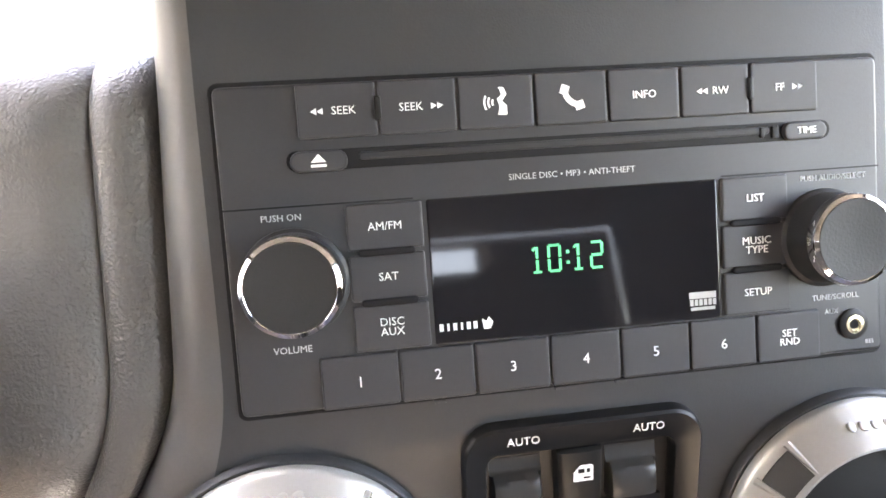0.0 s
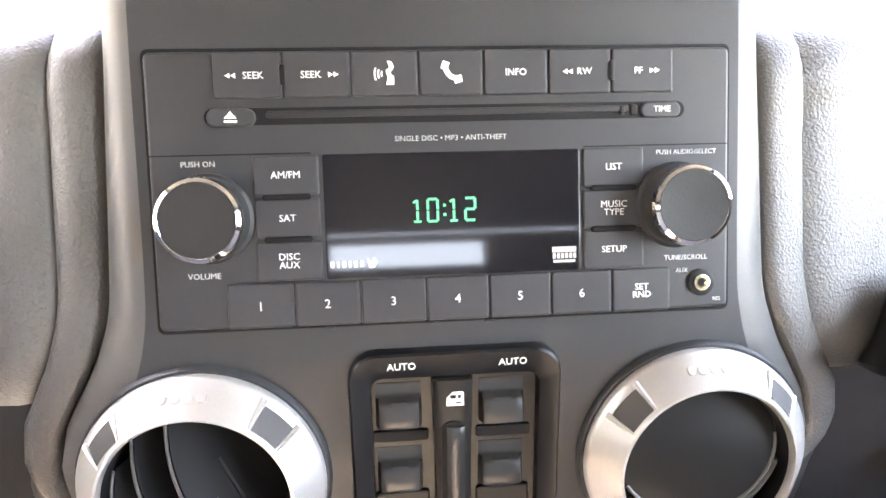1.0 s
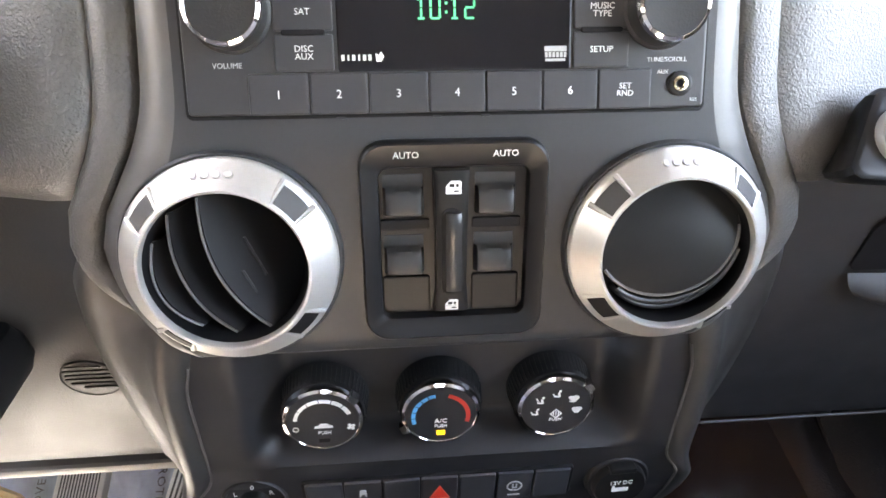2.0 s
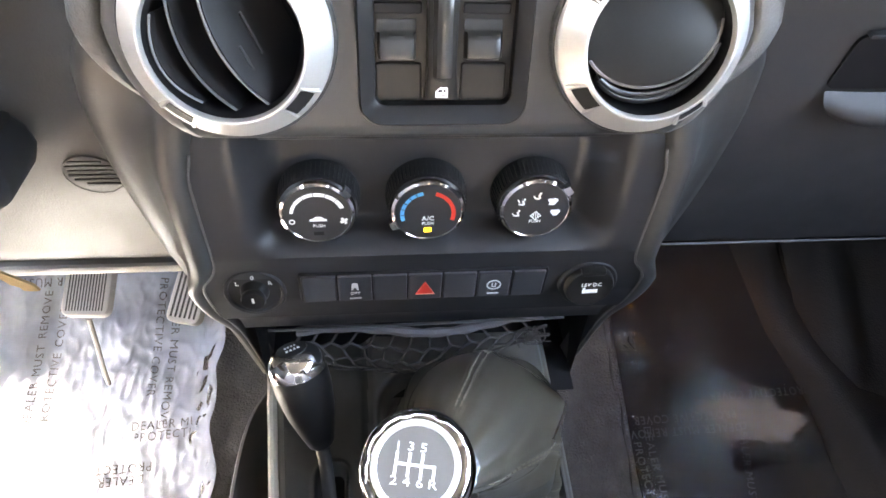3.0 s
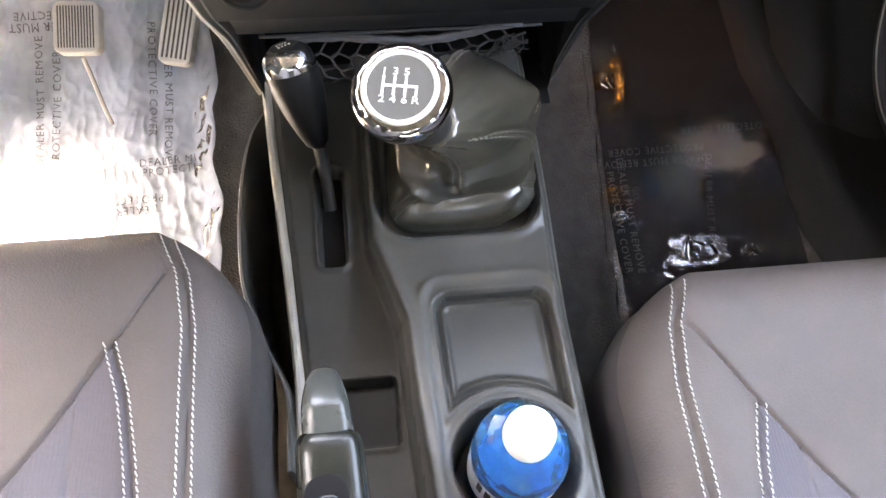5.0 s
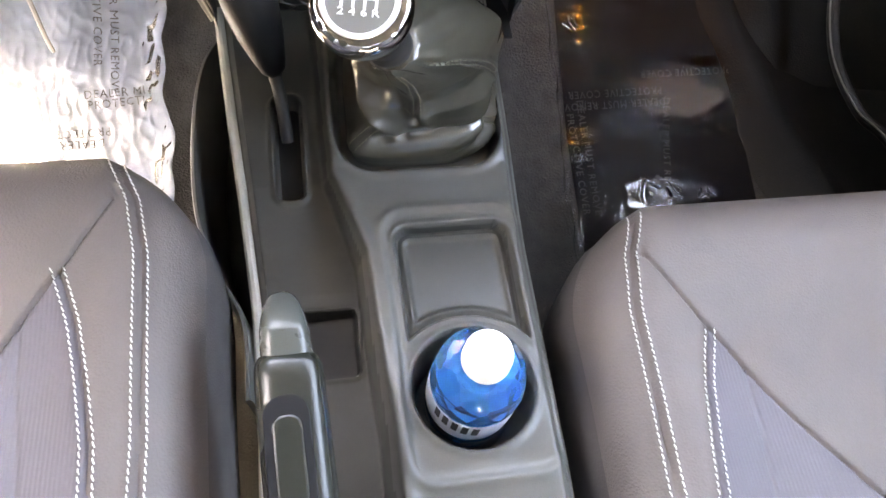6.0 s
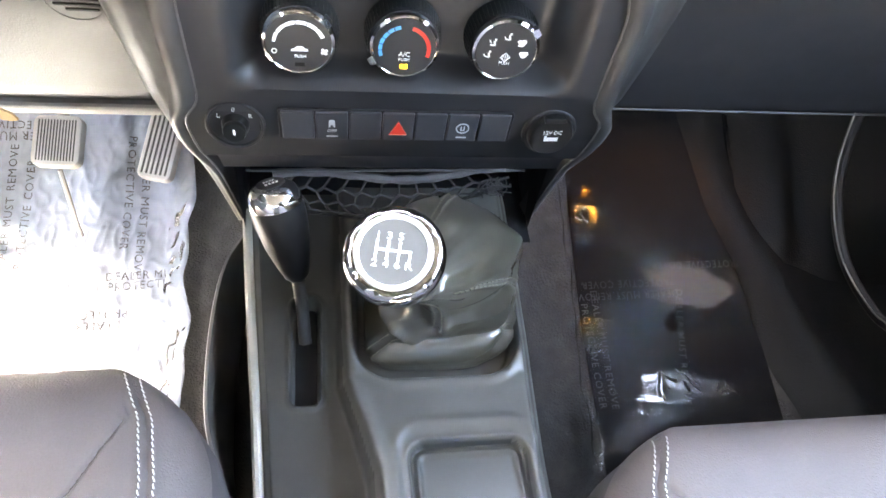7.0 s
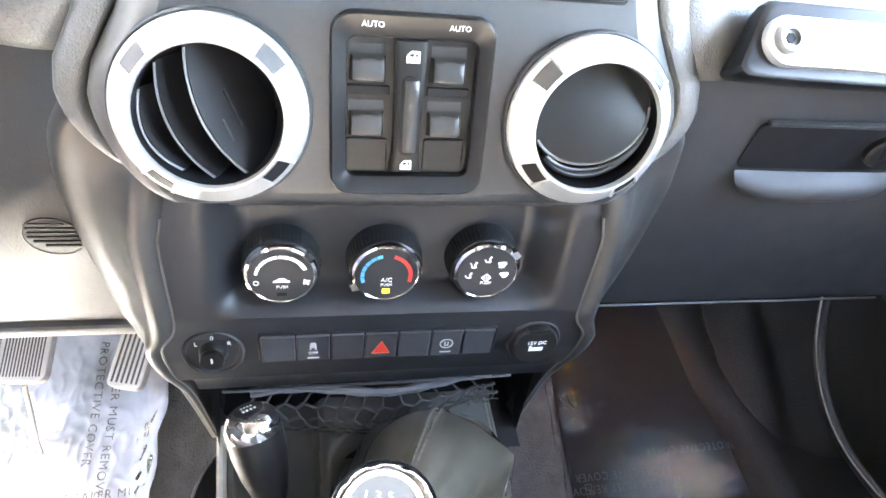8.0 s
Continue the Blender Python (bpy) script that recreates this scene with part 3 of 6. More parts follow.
part("screw", bm, mat("grey_bolt", (0.16, 0.16, 0.155), 0.4, metal=0.5), grab, "domed grey bolt")
bm = B()
lathe(bm, HM, [(2.8, 11.2), (2.6, 11.6)], 6, cx=6)
part("bolt_socket", bm, HOLE, grab)


# ---------------------------------------------------------------- radio
RF = plane((0, 0, 600), (1, 0, 0), (0, 0.362, 0.932))
radio = thing("car_radio", "black car radio with a dark display showing the time", "radio", (0, 10, 600))
part("shadow_gap", slab(B(), RF, 0, 44.3, 191.5, 90.2, 2.5, -3, 0.25, 0.1), HOLE, radio)
part("faceplate", slab(B(), RF, 0, 44.3, 189, 87.4, 2.0, -2, 2.0, 0.8), RADIO, radio)
for x in (-69.5, 69.5):
    part("seam", bar(B(), RF, x, 56.1, 50, 0.45, 1.95, 0.12), HOLE, radio)
EDGE = [-73.6, -52.1, -30.8, -9.4, 11.5, 32.7, 53.7, 75.0]
for k in range(7):
    b = part("top_button", slab(B(), RF, (EDGE[k] + EDGE[k + 1]) / 2, 80.5, EDGE[k + 1] - EDGE[k] - 0.7, 14.2, 0.8, 1.5, 3.2, 0.5), BUTTON, radio)
    c = (EDGE[k] + EDGE[k + 1]) / 2
    txt = ("SEEK", "SEEK", "", "", "INFO", "RW", "FF")[k]
    if txt:
        words("lettering", txt, RF, c + (1.8, -1.8, 0, 0, 0, 1.5, -1.5)[k], 80.3, 2.2, 3.25, INK, b)
    bm = B()
    if k in (0, 1, 5, 6):
        s = -1 if k in (0, 5) else 1
        x0 = c + s * (3.6 if k < 2 else 2.4)
        for q in (0, 1):
            x = x0 + s * q * 1.7
            shape(bm, RF, [(x, 79.5), (x + s * 1.6, 80.35), (x, 81.2)][:: s], 3.2, 0.15)
        part("arrow_mark", bm, INK, b)
    elif k == 2:
        shape(bm, RF, [(c + 0.4, 76.9), (c + 2.9, 76.9), (c + 2.9, 79.3), (c + 1.7, 80.6), (c + 3.0, 82.4), (c + 2.2, 84.2), (c + 0.8, 84.4), (c + 1.5, 82.4), (c + 0.3, 81.2), (c + 0.9, 79.2)], 3.2, 0.15)
        for q in range(3):
            arc_band(bm, RF, c + 0.5, 80.3, 1.3 + q * 1.1, 1.8 + q * 1.1, 150, 210, 3.2, 0.15)
        part("voice_mark", bm, INK, b)
    elif k == 3:
        arc_band(bm, RF, c + 2.2, 82.6, 3.2, 4.8, 180, 262, 3.2, 0.15)
        bar(bm, RF, c - 1.9, 82.7, 2.6, 2.3, 3.2, 0.15, 70)
        bar(bm, RF, c + 2.2, 78.4, 2.6, 2.3, 3.2, 0.15, 15)
        part("phone_mark", bm, INK, b)
for x in (-52.1, 53.7):
    part("button_bead", slab(B(), RF, x, 80.5, 1.9, 6.6, 0.9, 2.6, 3.9, 0.5), SWITCH, radio)
# disc slot with eject and time keys
bm = B()
slab(bm, RF, 1, 67.8, 156, 5.4, 2.6, 1.0, 2.15, 0.1)
part("disc_slot", bm, HOLE, radio)
part("slot_flap", slab(B(), RF, 1, 68.3, 118, 2.2, 1.0, 1.6, 2.5, 0.4), RUBBER, radio)
b = part("eject_button", slab(B(), RF, -68.5, 67.5, 15, 5.6, 2.6, 1.8, 3.4, 0.6), BUTTON, radio)
bm = B()
shape(bm, RF, [(-70.6, 67.2), (-66.6, 67.2), (-68.6, 69.4)], 3.4, 0.15)
bar(bm, RF, -68.6, 66.3, 4.0, 0.7, 3.4, 0.15)
part("eject_mark", bm, INK, b)
b = part("time_button", slab(B(), RF, 70.5, 67.7, 13.6, 5.2, 2.4, 1.8, 3.4, 0.6), BUTTON, radio)
words("lettering", "TIME", RF, 70.8, 67.7, 2.0, 3.42, INK, b)
part("slot_lug", slab(slab(B(), RF, 61.5, 67.8, 2.2, 3.4, 0.5, 1.8, 2.8, 0.3), RF, 57.5, 67.8, 1.6, 3.0, 0.5, 1.8, 2.8, 0.3), SWITCH, radio)
words("lettering", "SINGLE DISC \u2022 MP3 \u2022 ANTI-THEFT", RF, 0.6, 59.9, 1.75, 2.0, DIMINK, radio, stretch=1.02)
# display
disp = part("display", slab(B(), RF, 1.0, 35.4, 84, 40.2, 0.8, 1.0, 2.3, 0.3), SCREEN, radio, "glossy black display")
DIG = {"1": "bc", "0": "abcdef", "2": "abged"}
bm = B()
SEGS = {"a": (0, 3.6, 3.0, 0.75), "b": (1.6, 1.85, 0.75, 3.2), "c": (1.6, -1.85, 0.75, 3.2), "d": (0, -3.6, 3.0, 0.75), "e": (-1.6, -1.85, 0.75, 3.2), "f": (-1.6, 1.85, 0.75, 3.2), "g": (0, 0, 3.0, 0.75)}
for ch, x in (("1", -11.3), ("0", -6.1), ("1", 0.6), ("2", 6.2)):
    bm = B()
    for s in DIG[ch]:
        dx, dy, w, h = SEGS[s]
        dx = 0.2 if ch == "1" else dx
        bar(bm, RF, x + dx, 36.7 + dy, w, h, 2.3, 0.12)
    if ch == "1":
        bar(bm, RF, x - 0.6, 39.6, 1.2, 0.7, 2.3, 0.12, 40)
        bar(bm, RF, x + 0.2, 33.1, 2.4, 0.7, 2.3, 0.12)
    part("clock_digit", bm, CLOCK, disp, "green lit digit of the clock")
bm = B()
for y in (35.2, 38.2):
    bar(bm, RF, -2.2, y, 0.9, 0.9, 2.3, 0.12)
part("clock_colon", bm, CLOCK, disp, "green lit colon")
bm = B()
for k, w in enumerate((1.1, 0.6, 1.1, 0.6, 1.1, 1.1)):
    bar(bm, RF, -39.2 + k * 1.9, 20.0, w, 2.0, 2.3, 0.12)
shape(bm, RF, [(-27.4, 18.6), (-25.6, 18.6), (-24.6, 20.4), (-25.8, 22.0), (-26.6, 20.8), (-27.8, 21.6)], 2.3, 0.12)
part("maker_mark", bm, INK, disp, "white maker's mark of the radio service")
bm = B()
bar(bm, RF, 37.4, 22.3, 8.2, 1.9, 2.3, 0.12)
for k in range(6):
    bar(bm, RF, 34.0 + k * 1.4, 20.2, 1.0, 1.8, 2.3, 0.12)
bar(bm, RF, 37.4, 18.4, 7.4, 0.9, 2.3, 0.12)
part("disc_mark", bm, DIMINK, disp)
# side keys
for x, rows_ in ((-52.6, ("AM/FM", "SAT", "DISC\nAUX")), (54.3, ("LIST", "MUSIC\nTYPE", "SETUP"))):
    for k, txt in enumerate(rows_):
        y = 49.2 - 13.7 * k
        b = part("side_key", slab(B(), RF, x, y, 20.6, 12.6, 0.8, 1.5, 3.0, 0.5), BUTTON, radio)
        words("lettering", txt, RF, x, y, 2.25, 3.05, INK, b)
    for k in range(2):
        part("key_gap", slab(B(), RF, x, 42.3 - 13.6 * k, 15.5, 2.1, 1.0, 2.4, 3.6, 0.5), HOLE, radio)
# preset keys
PE = [-73.1, -51.6, -30.6, -9.1, 11.7, 32.6, 53.4, 73.9]
for k in range(7):
    x = (PE[k] + PE[k + 1]) / 2
    b = part("preset_key", slab(B(), RF, x, 7.7, PE[k + 1] - PE[k] - 0.6, 14.4, 0.8, 1.5, 3.2, 0.6), BUTTON, radio)
    words("lettering", "SET\nRND" if k == 6 else str(k + 1), RF, x, 7.4, 2.2 if k == 6 else 3.0, 3.25, INK, b)
bm = B()
lathe(bm, RF, [(4.6, 1.9), (4.6, 2.8), (3.9, 3.1), (2.9, 3.0)], 24, cx=84.8, cy=9.3)
part("jack_collar", bm, SWITCH, radio)
bm = B()
lathe(bm, RF, [(2.9, 2.6), (2.8, 3.4), (1.9, 3.5), (1.3, 2.9)], 20, cx=84.8, cy=9.3)
part("aux_jack", bm, mat("pale_brass", (0.72, 0.62, 0.42), 0.25, metal=1.0), radio)
part("jack_hole", lathe(B(), RF, [(1.25, 2.9), (1.2, 3.0)], 14, cx=84.8, cy=9.3), HOLE, radio)
for txt, x, y, h in (("AUX", 78.2, 13.6, 1.5), ("RES", 90.5, 3.4, 1.3), ("PUSH AUDIO/SELECT", 79.7, 53.6, 1.6), ("TUNE/SCROLL", 79.6, 18.0, 1.7), ("PUSH ON", -79.7, 53.2, 1.8), ("VOLUME", -79.6, 17.7, 1.9)):
    words("lettering", txt, RF, x, y, h, 2.02, DIMINK, radio)
for x in (-77.4, 76.5):
    kn = part("knob", lathe(B(), RF, [(14.6, 1.8), (14.4, 3.0), (13.4, 3.8), (13.1, 11.5), (12.7, 13.0)], 48, cx=x, cy=36.0), RUBBER, radio)
    part("chrome_ring", lathe(B(), RF, [(12.9, 11.2), (13.2, 12.6), (12.7, 14.4), (11.6, 15.0), (11.2, 14.6)], 48, cx=x, cy=36.0, cap0=False, cap1=False), CHROME, kn, "polished chrome ring")
    part("knob_cap", lathe(B(), RF, [(11.4, 14.0), (11.3, 14.9), (8, 14.6), (0.4, 14.3)], 48, cx=x, cy=36.0), RUBBER, kn)
for x in (-41, -6, 12):
    part("release_tab", slab(B(), RF, x, -0.9, 3.4, 1.0, 0.4, -1, 1.2, 0.2, 2), FACE, radio)


# ---------------------------------------------------------------- air vents
def air_vent(x, twist, vane_roll, shut):
    v = thing("air_vent", "round silver-ringed air vent with black vanes" if not shut else "round silver-ringed air vent with its black flap shut", "air vent", (x, 20, 505), "dashboard vents")
    m = plane((x, -17, 549), (1, 0, 0), (0, 0.208, 0.978))
    part("seat_ring", lathe(B(), m, [(42.6, -10), (42.2, -2.2), (41.6, -1.4), (40.2, -1.6)], 64, cap0=False, cap1=False), FACE, v)
    rim = part("ring", lathe(B(), m, [(40.6, -4), (40.6, 0.4), (39.8, 1.8), (38.6, 2.8), (32.6, 9.8), (31.2, 11.2), (30.4, 11.2), (29.9, 9.8), (29.7, -10)], 72, cap0=False, cap1=False), SILVER, v, "satin silver ring")
    cone = lambda r: 2.8 + (38.6 - r) * 7.0 / 6.0
    for a in (44, 140, 226 + twist, 312 + twist):
        bm = B()
        n = 6
        top, bot = [], []
        for k in range(n + 1):
            aa = radians(a - 9 + 18 * k / n)
            top.append([(r * math.cos(aa), r * math.sin(aa), min(cone(r), 10.2) + 0.45) for r in (32.4, 38.2)])
        loops = [[m @ Vector(p[0]) for p in top] + [m @ Vector(p[1]) for p in top[::-1]]]
        loops.insert(0, [q - m.to_3x3() @ Vector((0, 0, 1.0)) for q in loops[0]])
        rings(bm, loops)
        # lower insets near-black: the darkness of open holes is put into their colour
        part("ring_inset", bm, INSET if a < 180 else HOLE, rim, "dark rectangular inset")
        for s in (-10.5, 10.5):
            bm = B()
            aa = radians(a + s)
            d = Vector((math.cos(aa), math.sin(aa), 0))
            tube(bm, [m @ (d * 32 + Vector((0, 0, 10.2))), m @ (d * 35.6 + Vector((0, 0, 6.4))), m @ (d * 39.2 + Vector((0, 0, 2.2)))], [0.4, 0.9, 1.3], 6)
            part("ring_rib", bm, SILVER, rim)
    bm = B()
    for k, (dx, w) in enumerate(((-7.6, 2.2), (-3.6, 3.0), (0.4, 3.0), (4.6, 3.2))):
        slab(bm, m @ pose(0, 35.6, 6.2, -49, 0, 0), dx, 0, w, 3.0, 1.2, -0.4, 0.5, 0.3, 3)
    part("maker_mark", bm, SILVER, rim, "raised maker's mark")
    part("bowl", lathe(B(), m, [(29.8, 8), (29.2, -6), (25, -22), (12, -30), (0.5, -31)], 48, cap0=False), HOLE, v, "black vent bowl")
    # vanes hang in a ball that can be turned
    mv = m @ pose(0, 0, 0, 0, 0, vane_roll)
    if not shut:
        for x0, lean, dep in ((-22, 15, 4), (-11, 14, 5), (3.0, 24, 8)):
            bm = B()
            half = math.sqrt(29.2 ** 2 - x0 ** 2)
            loops = []
            for k in range(15):
                t = -1 + 2 * k / 14
                y = half * t * 0.985
                bow = 6 * (1 - t * t)
                f = mv @ Vector((x0 - bow, y, dep - 4 + 4 * (1 - t * t)))
                g = mv @ Vector((x0 - bow + lean, y * 0.93, -18))
                nrm = (mv.to_3x3() @ Vector((1, 0, 0.5))).normalized()
                loops.append([f - nrm * 0.9, f + nrm * 0.9, g + nrm * 0.9, g - nrm * 0.9])
            rings(bm, loops)
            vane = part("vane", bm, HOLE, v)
            # pale tube along the vane's front: the highlight there is put into its colour
            edge = []
            for k in range(15):
                t = -1 + 2 * k / 14
                edge.append(mv @ Vector((x0 - 6 * (1 - t * t) - 0.2, half * t * 0.97, dep - 3.2 + 4 * (1 - t * t))))
            part("vane_edge", tube(B(), edge, 0.55, 6), TRIM, vane, "pale front edge with its highlight put into the colour")
        for q, (yy, ln) in enumerate(((-2, 17), (-9, 10))):
            part("thumb_ridge", tube(B(), [mv @ Vector((3.2 + 5.0 * (1 - q), yy + ln / 2, 2.5 - 5 * (1 - q))), mv @ Vector((3.6 + 5.0 * (1 - q), yy - ln / 2, 2.2 - 5 * (1 - q)))], 0.7, 6), SWITCH, v)
    else:
        bm = B()
        flap = []
        for k in range(40):
            a = 2 * math.pi * k / 40
            flap.append((29.2 * math.cos(a), 29.2 * math.sin(a)))
        loops = []
        for s, d in ((1.0, -1.5), (1.0, 0.0), (0.985, 0.7), (0.95, 1.0)):
            loops.append([mv @ Vector((px_ * s, 6.0 + py_ * s * 0.80, d + 2 - 0.2 * py_)) for px_, py_ in flap])
        rings(bm, loops)
        flap_ = part("flap", bm, SWITCH, v)
        # pale arc puts the highlight of the flap's lower edge into colour
        edge = [mv @ Vector((28.4 * math.cos(a), 6.0 + 28.4 * math.sin(a) * 0.80, 2.9 - 0.2 * 28.4 * math.sin(a))) for a in np.linspace(radians(195), radians(350), 26)]
        part("flap_edge", tube(B(), edge, 0.7, 6), TRIM, flap_, "paler lower edge")
        bm = B()
        loops = []
        for k in range(21):
            a = radians(200 + 140 * k / 20)
            p = mv @ Vector((28.6 * math.cos(a), 28.6 * math.sin(a) * 0.97 + 1, 2))
            q = mv @ Vector((27.6 * math.cos(a), 27.6 * math.sin(a) * 0.86 + 2, 6))
            loops.append([p, q, q + Vector((0, 2, 0)), p + Vector((0, 2, 0))])
        rings(bm, loops)
        vane = part("vane", bm, CLIMATE, v)
        # paler tubes hold the lower vane's edge highlights as colour
        for rr, yy, dd, th in ((28.0, 0.91, 4.2, 0.7), (27.2, 0.80, 6.4, 0.8)):
            edge = [mv @ Vector((rr * math.cos(a), rr * math.sin(a) * yy + 1.5, dd)) for a in np.linspace(radians(205), radians(338), 24)]
            part("vane_edge", tube(B(), edge, th, 6), LEG, vane, "paler edge of the lower vane, a highlight put into colour")
    return v


air_vent(-85.3, 6, 22, False)
air_vent(85.6, -6, 16, True)


# ---------------------------------------------------------------- window switches
WM = plane((0, stack_y(549), 549), (1, 0, 0), (0, 0.19, 0.982))
ws = thing("window_switch_panel", "black window switch panel with four rockers", "switch panel", (0, 0, 505))
bm = B()
loops = []
outer_, inner_ = rrect(0.2, 2, 72.5, 83, 10, 0, 6), rrect(0.2, 1.2, 57.6, 62.6, 4, 0, 6)
for t, d in ((0, -2), (0.0, 0.6), (0.06, 2.4), (0.14, 3.0), (0.3, 2.6), (0.8, 1.0), (0.95, 0.2), (1.0, -1.0), (1.0, -6)):
    loops.append([WM @ Vector((a[0] + (b[0] - a[0]) * t, a[1] + (b[1] - a[1]) * t, d)) for a, b in zip(outer_, inner_)])
rings(bm, loops, False, False)
part("surround", bm, FRAME, ws)
part("well", slab(B(), WM, 0.2, 1.2, 58.5, 63.5, 4, -7, -4.6, 0.4), FRAME, ws)
for x, y in ((-19.4, 21.0), (16.6, 21.0), (-19.6, -3.8), (16.4, -3.6)):
    bm = B()
    loops = []
    for dy, d in ((8.6, -5.5), (8.2, -4.4), (4.6, -3.8), (3.4, -3.0), (2.4, -0.8), (0.8, 0.4), (-2.2, 0.9), (-5.2, 1.3), (-6.8, 0.9), (-7.6, -0.6), (-7.9, -5.5)):
        row = []
        for q in range(15):
            t = -1 + q / 7
            sink = (1.5 * abs(t) ** 5 + 1.6 * smooth(0.90, 1.0, abs(t))) if -7.7 < dy < 3 else 0
            row.append(WM @ Vector((x + t * 7.9, y + dy, max(-5.5, d - sink - 0.35 * math.cos(t * 1.5) * (1 if -5 < dy < 1 else 0)))))
        loops.append([row[0] + WM.to_3x3() @ Vector((0, 0, -3))] + row + [row[-1] + WM.to_3x3() @ Vector((0, 0, -3))])
    rings(bm, loops, closed=False)
    part("rocker", bm, ROCKER, ws, "worn glossy black window rocker")
for x in (-19, 17.4):
    # near-black strip stands for the shaded gap between the rocker rows
    part("rocker_gap", slab(B(), WM, x, 8.9, 19.6, 4.4, 1, -5, -3.4, 0.6), HOLE, ws)
    part("lower_apron", slab(B(), WM, x, -21.5, 19.6, 16.5, 1.5, -5, -3.2, 0.8), SWITCH, ws)
bm = B()
loops = []
for y, w, d in ((32.4, 7.0, 0), (31.6, 7.1, 1.4), (25, 6.9, 2.0), (6, 6.3, 2.6), (-15, 6.2, 2.2), (-25, 7.0, 1.0), (-28, 7.4, 0.2), (-29, 7.4, -3)):
    loops.append([WM @ Vector((-0.9 + w * math.sin(radians(a)), y, -4 + (d + 4) * (max(0.0, math.cos(radians(a))) ** 0.16 if abs(a) < 89 else 0))) for a in range(-90, 91, 15)])
rings(bm, loops, closed=False)
part("centre_rib", bm, SWITCH, ws)
# raised oval on the rib; its black is the shade of a recess
part("lock_well", slab(B(), WM, -1.2, -1.2, 8.0, 36.6, 3.9, 1.0, 2.75, 0.15, 8), HOLE, ws)
bm = B()
loops = []
for y, d in ((16.0, 2), (15.4, 4.2), (11.5, 5.8), (3, 4.2), (-7, 4.2), (-14.5, 5.6), (-17.4, 4.4), (-18.2, 2)):
    loops.append([WM @ Vector((x - 0.3, y, d - 0.09 * x ** 2)) for x in np.linspace(-3.1, 3.1, 9)])
rings(bm, loops, closed=False)
part("lock_rocker", bm, ROCKER, ws, "narrow window lock rocker")
for x in (-18.1, 19.4):
    words("lettering", "AUTO", WM, x, 38.1, 2.5, 2.45, INK, ws)


def car_door_mark(m, cx, cy, s, d, parent):
    bm = B()
    shape(bm, m, [(cx - 3.6 * s, cy - 0.5 * s), (cx - 3.6 * s, cy + 0.4 * s), (cx - 1.2 * s, cy + 3.0 * s), (cx + 2.8 * s, cy + 3.0 * s), (cx + 3.4 * s, cy + 2.4 * s), (cx + 3.4 * s, cy - 0.5 * s)], d, 0.15)
    bar(bm, m, cx - 0.1 * s, cy - 1.9 * s, 7.0 * s, 2.4 * s, d, 0.15)
    part("window_mark", bm, INK, parent)
    bm = B()
    bar(bm, m, cx - 0.9 * s, cy + 0.9 * s, 2.2 * s, 1.5 * s, d + 0.1, 0.15)
    bar(bm, m, cx + 1.6 * s, cy + 0.9 * s, 1.2 * s, 1.5 * s, d + 0.1, 0.15)
    bar(bm, m, cx + 1.2 * s, cy - 1.8 * s, 2.4 * s, 0.7 * s, d + 0.1, 0.15)
    part("mark_gap", bm, HOLE, parent)


car_door_mark(WM, -0.2, 25.4, 0.85, 2.1, ws)
car_door_mark(WM, -0.8, -24.4, 0.75, 1.3, ws)


# ---------------------------------------------------------------- climate panel
CLIM_Z = [338, 355, 379, 389, 398, 409, 438, 464, 476, 497]
CLIM_W = [126, 130, 132, 130, 123.8, 121.5, 122, 122, 119.5, 115]


def clim_y(x, z):
    base = lerp(z, [345, 370, 398, 410, 450, 482, 496], [10, 4, 1, -1, 0, 2, 6])
    bx = smooth(104, 80, abs(x - 1))
    bz = smooth(410, 425, z) * smooth(494, 484, z)
    return base + 20 * bx * bz


cp = thing("climate_panel", "black climate control panel with three rotary dials", "control panel", (0, 30, 350))
bm = B()
sheet(bm, np.linspace(-1, 1, 70), np.linspace(347, 497, 60), lambda u, z: Vector((u * lerp(z, CLIM_Z, CLIM_W), clim_y(u * lerp(z, CLIM_Z, CLIM_W), z), z)))
part("panel_skin", bm, CLIMATE, cp)


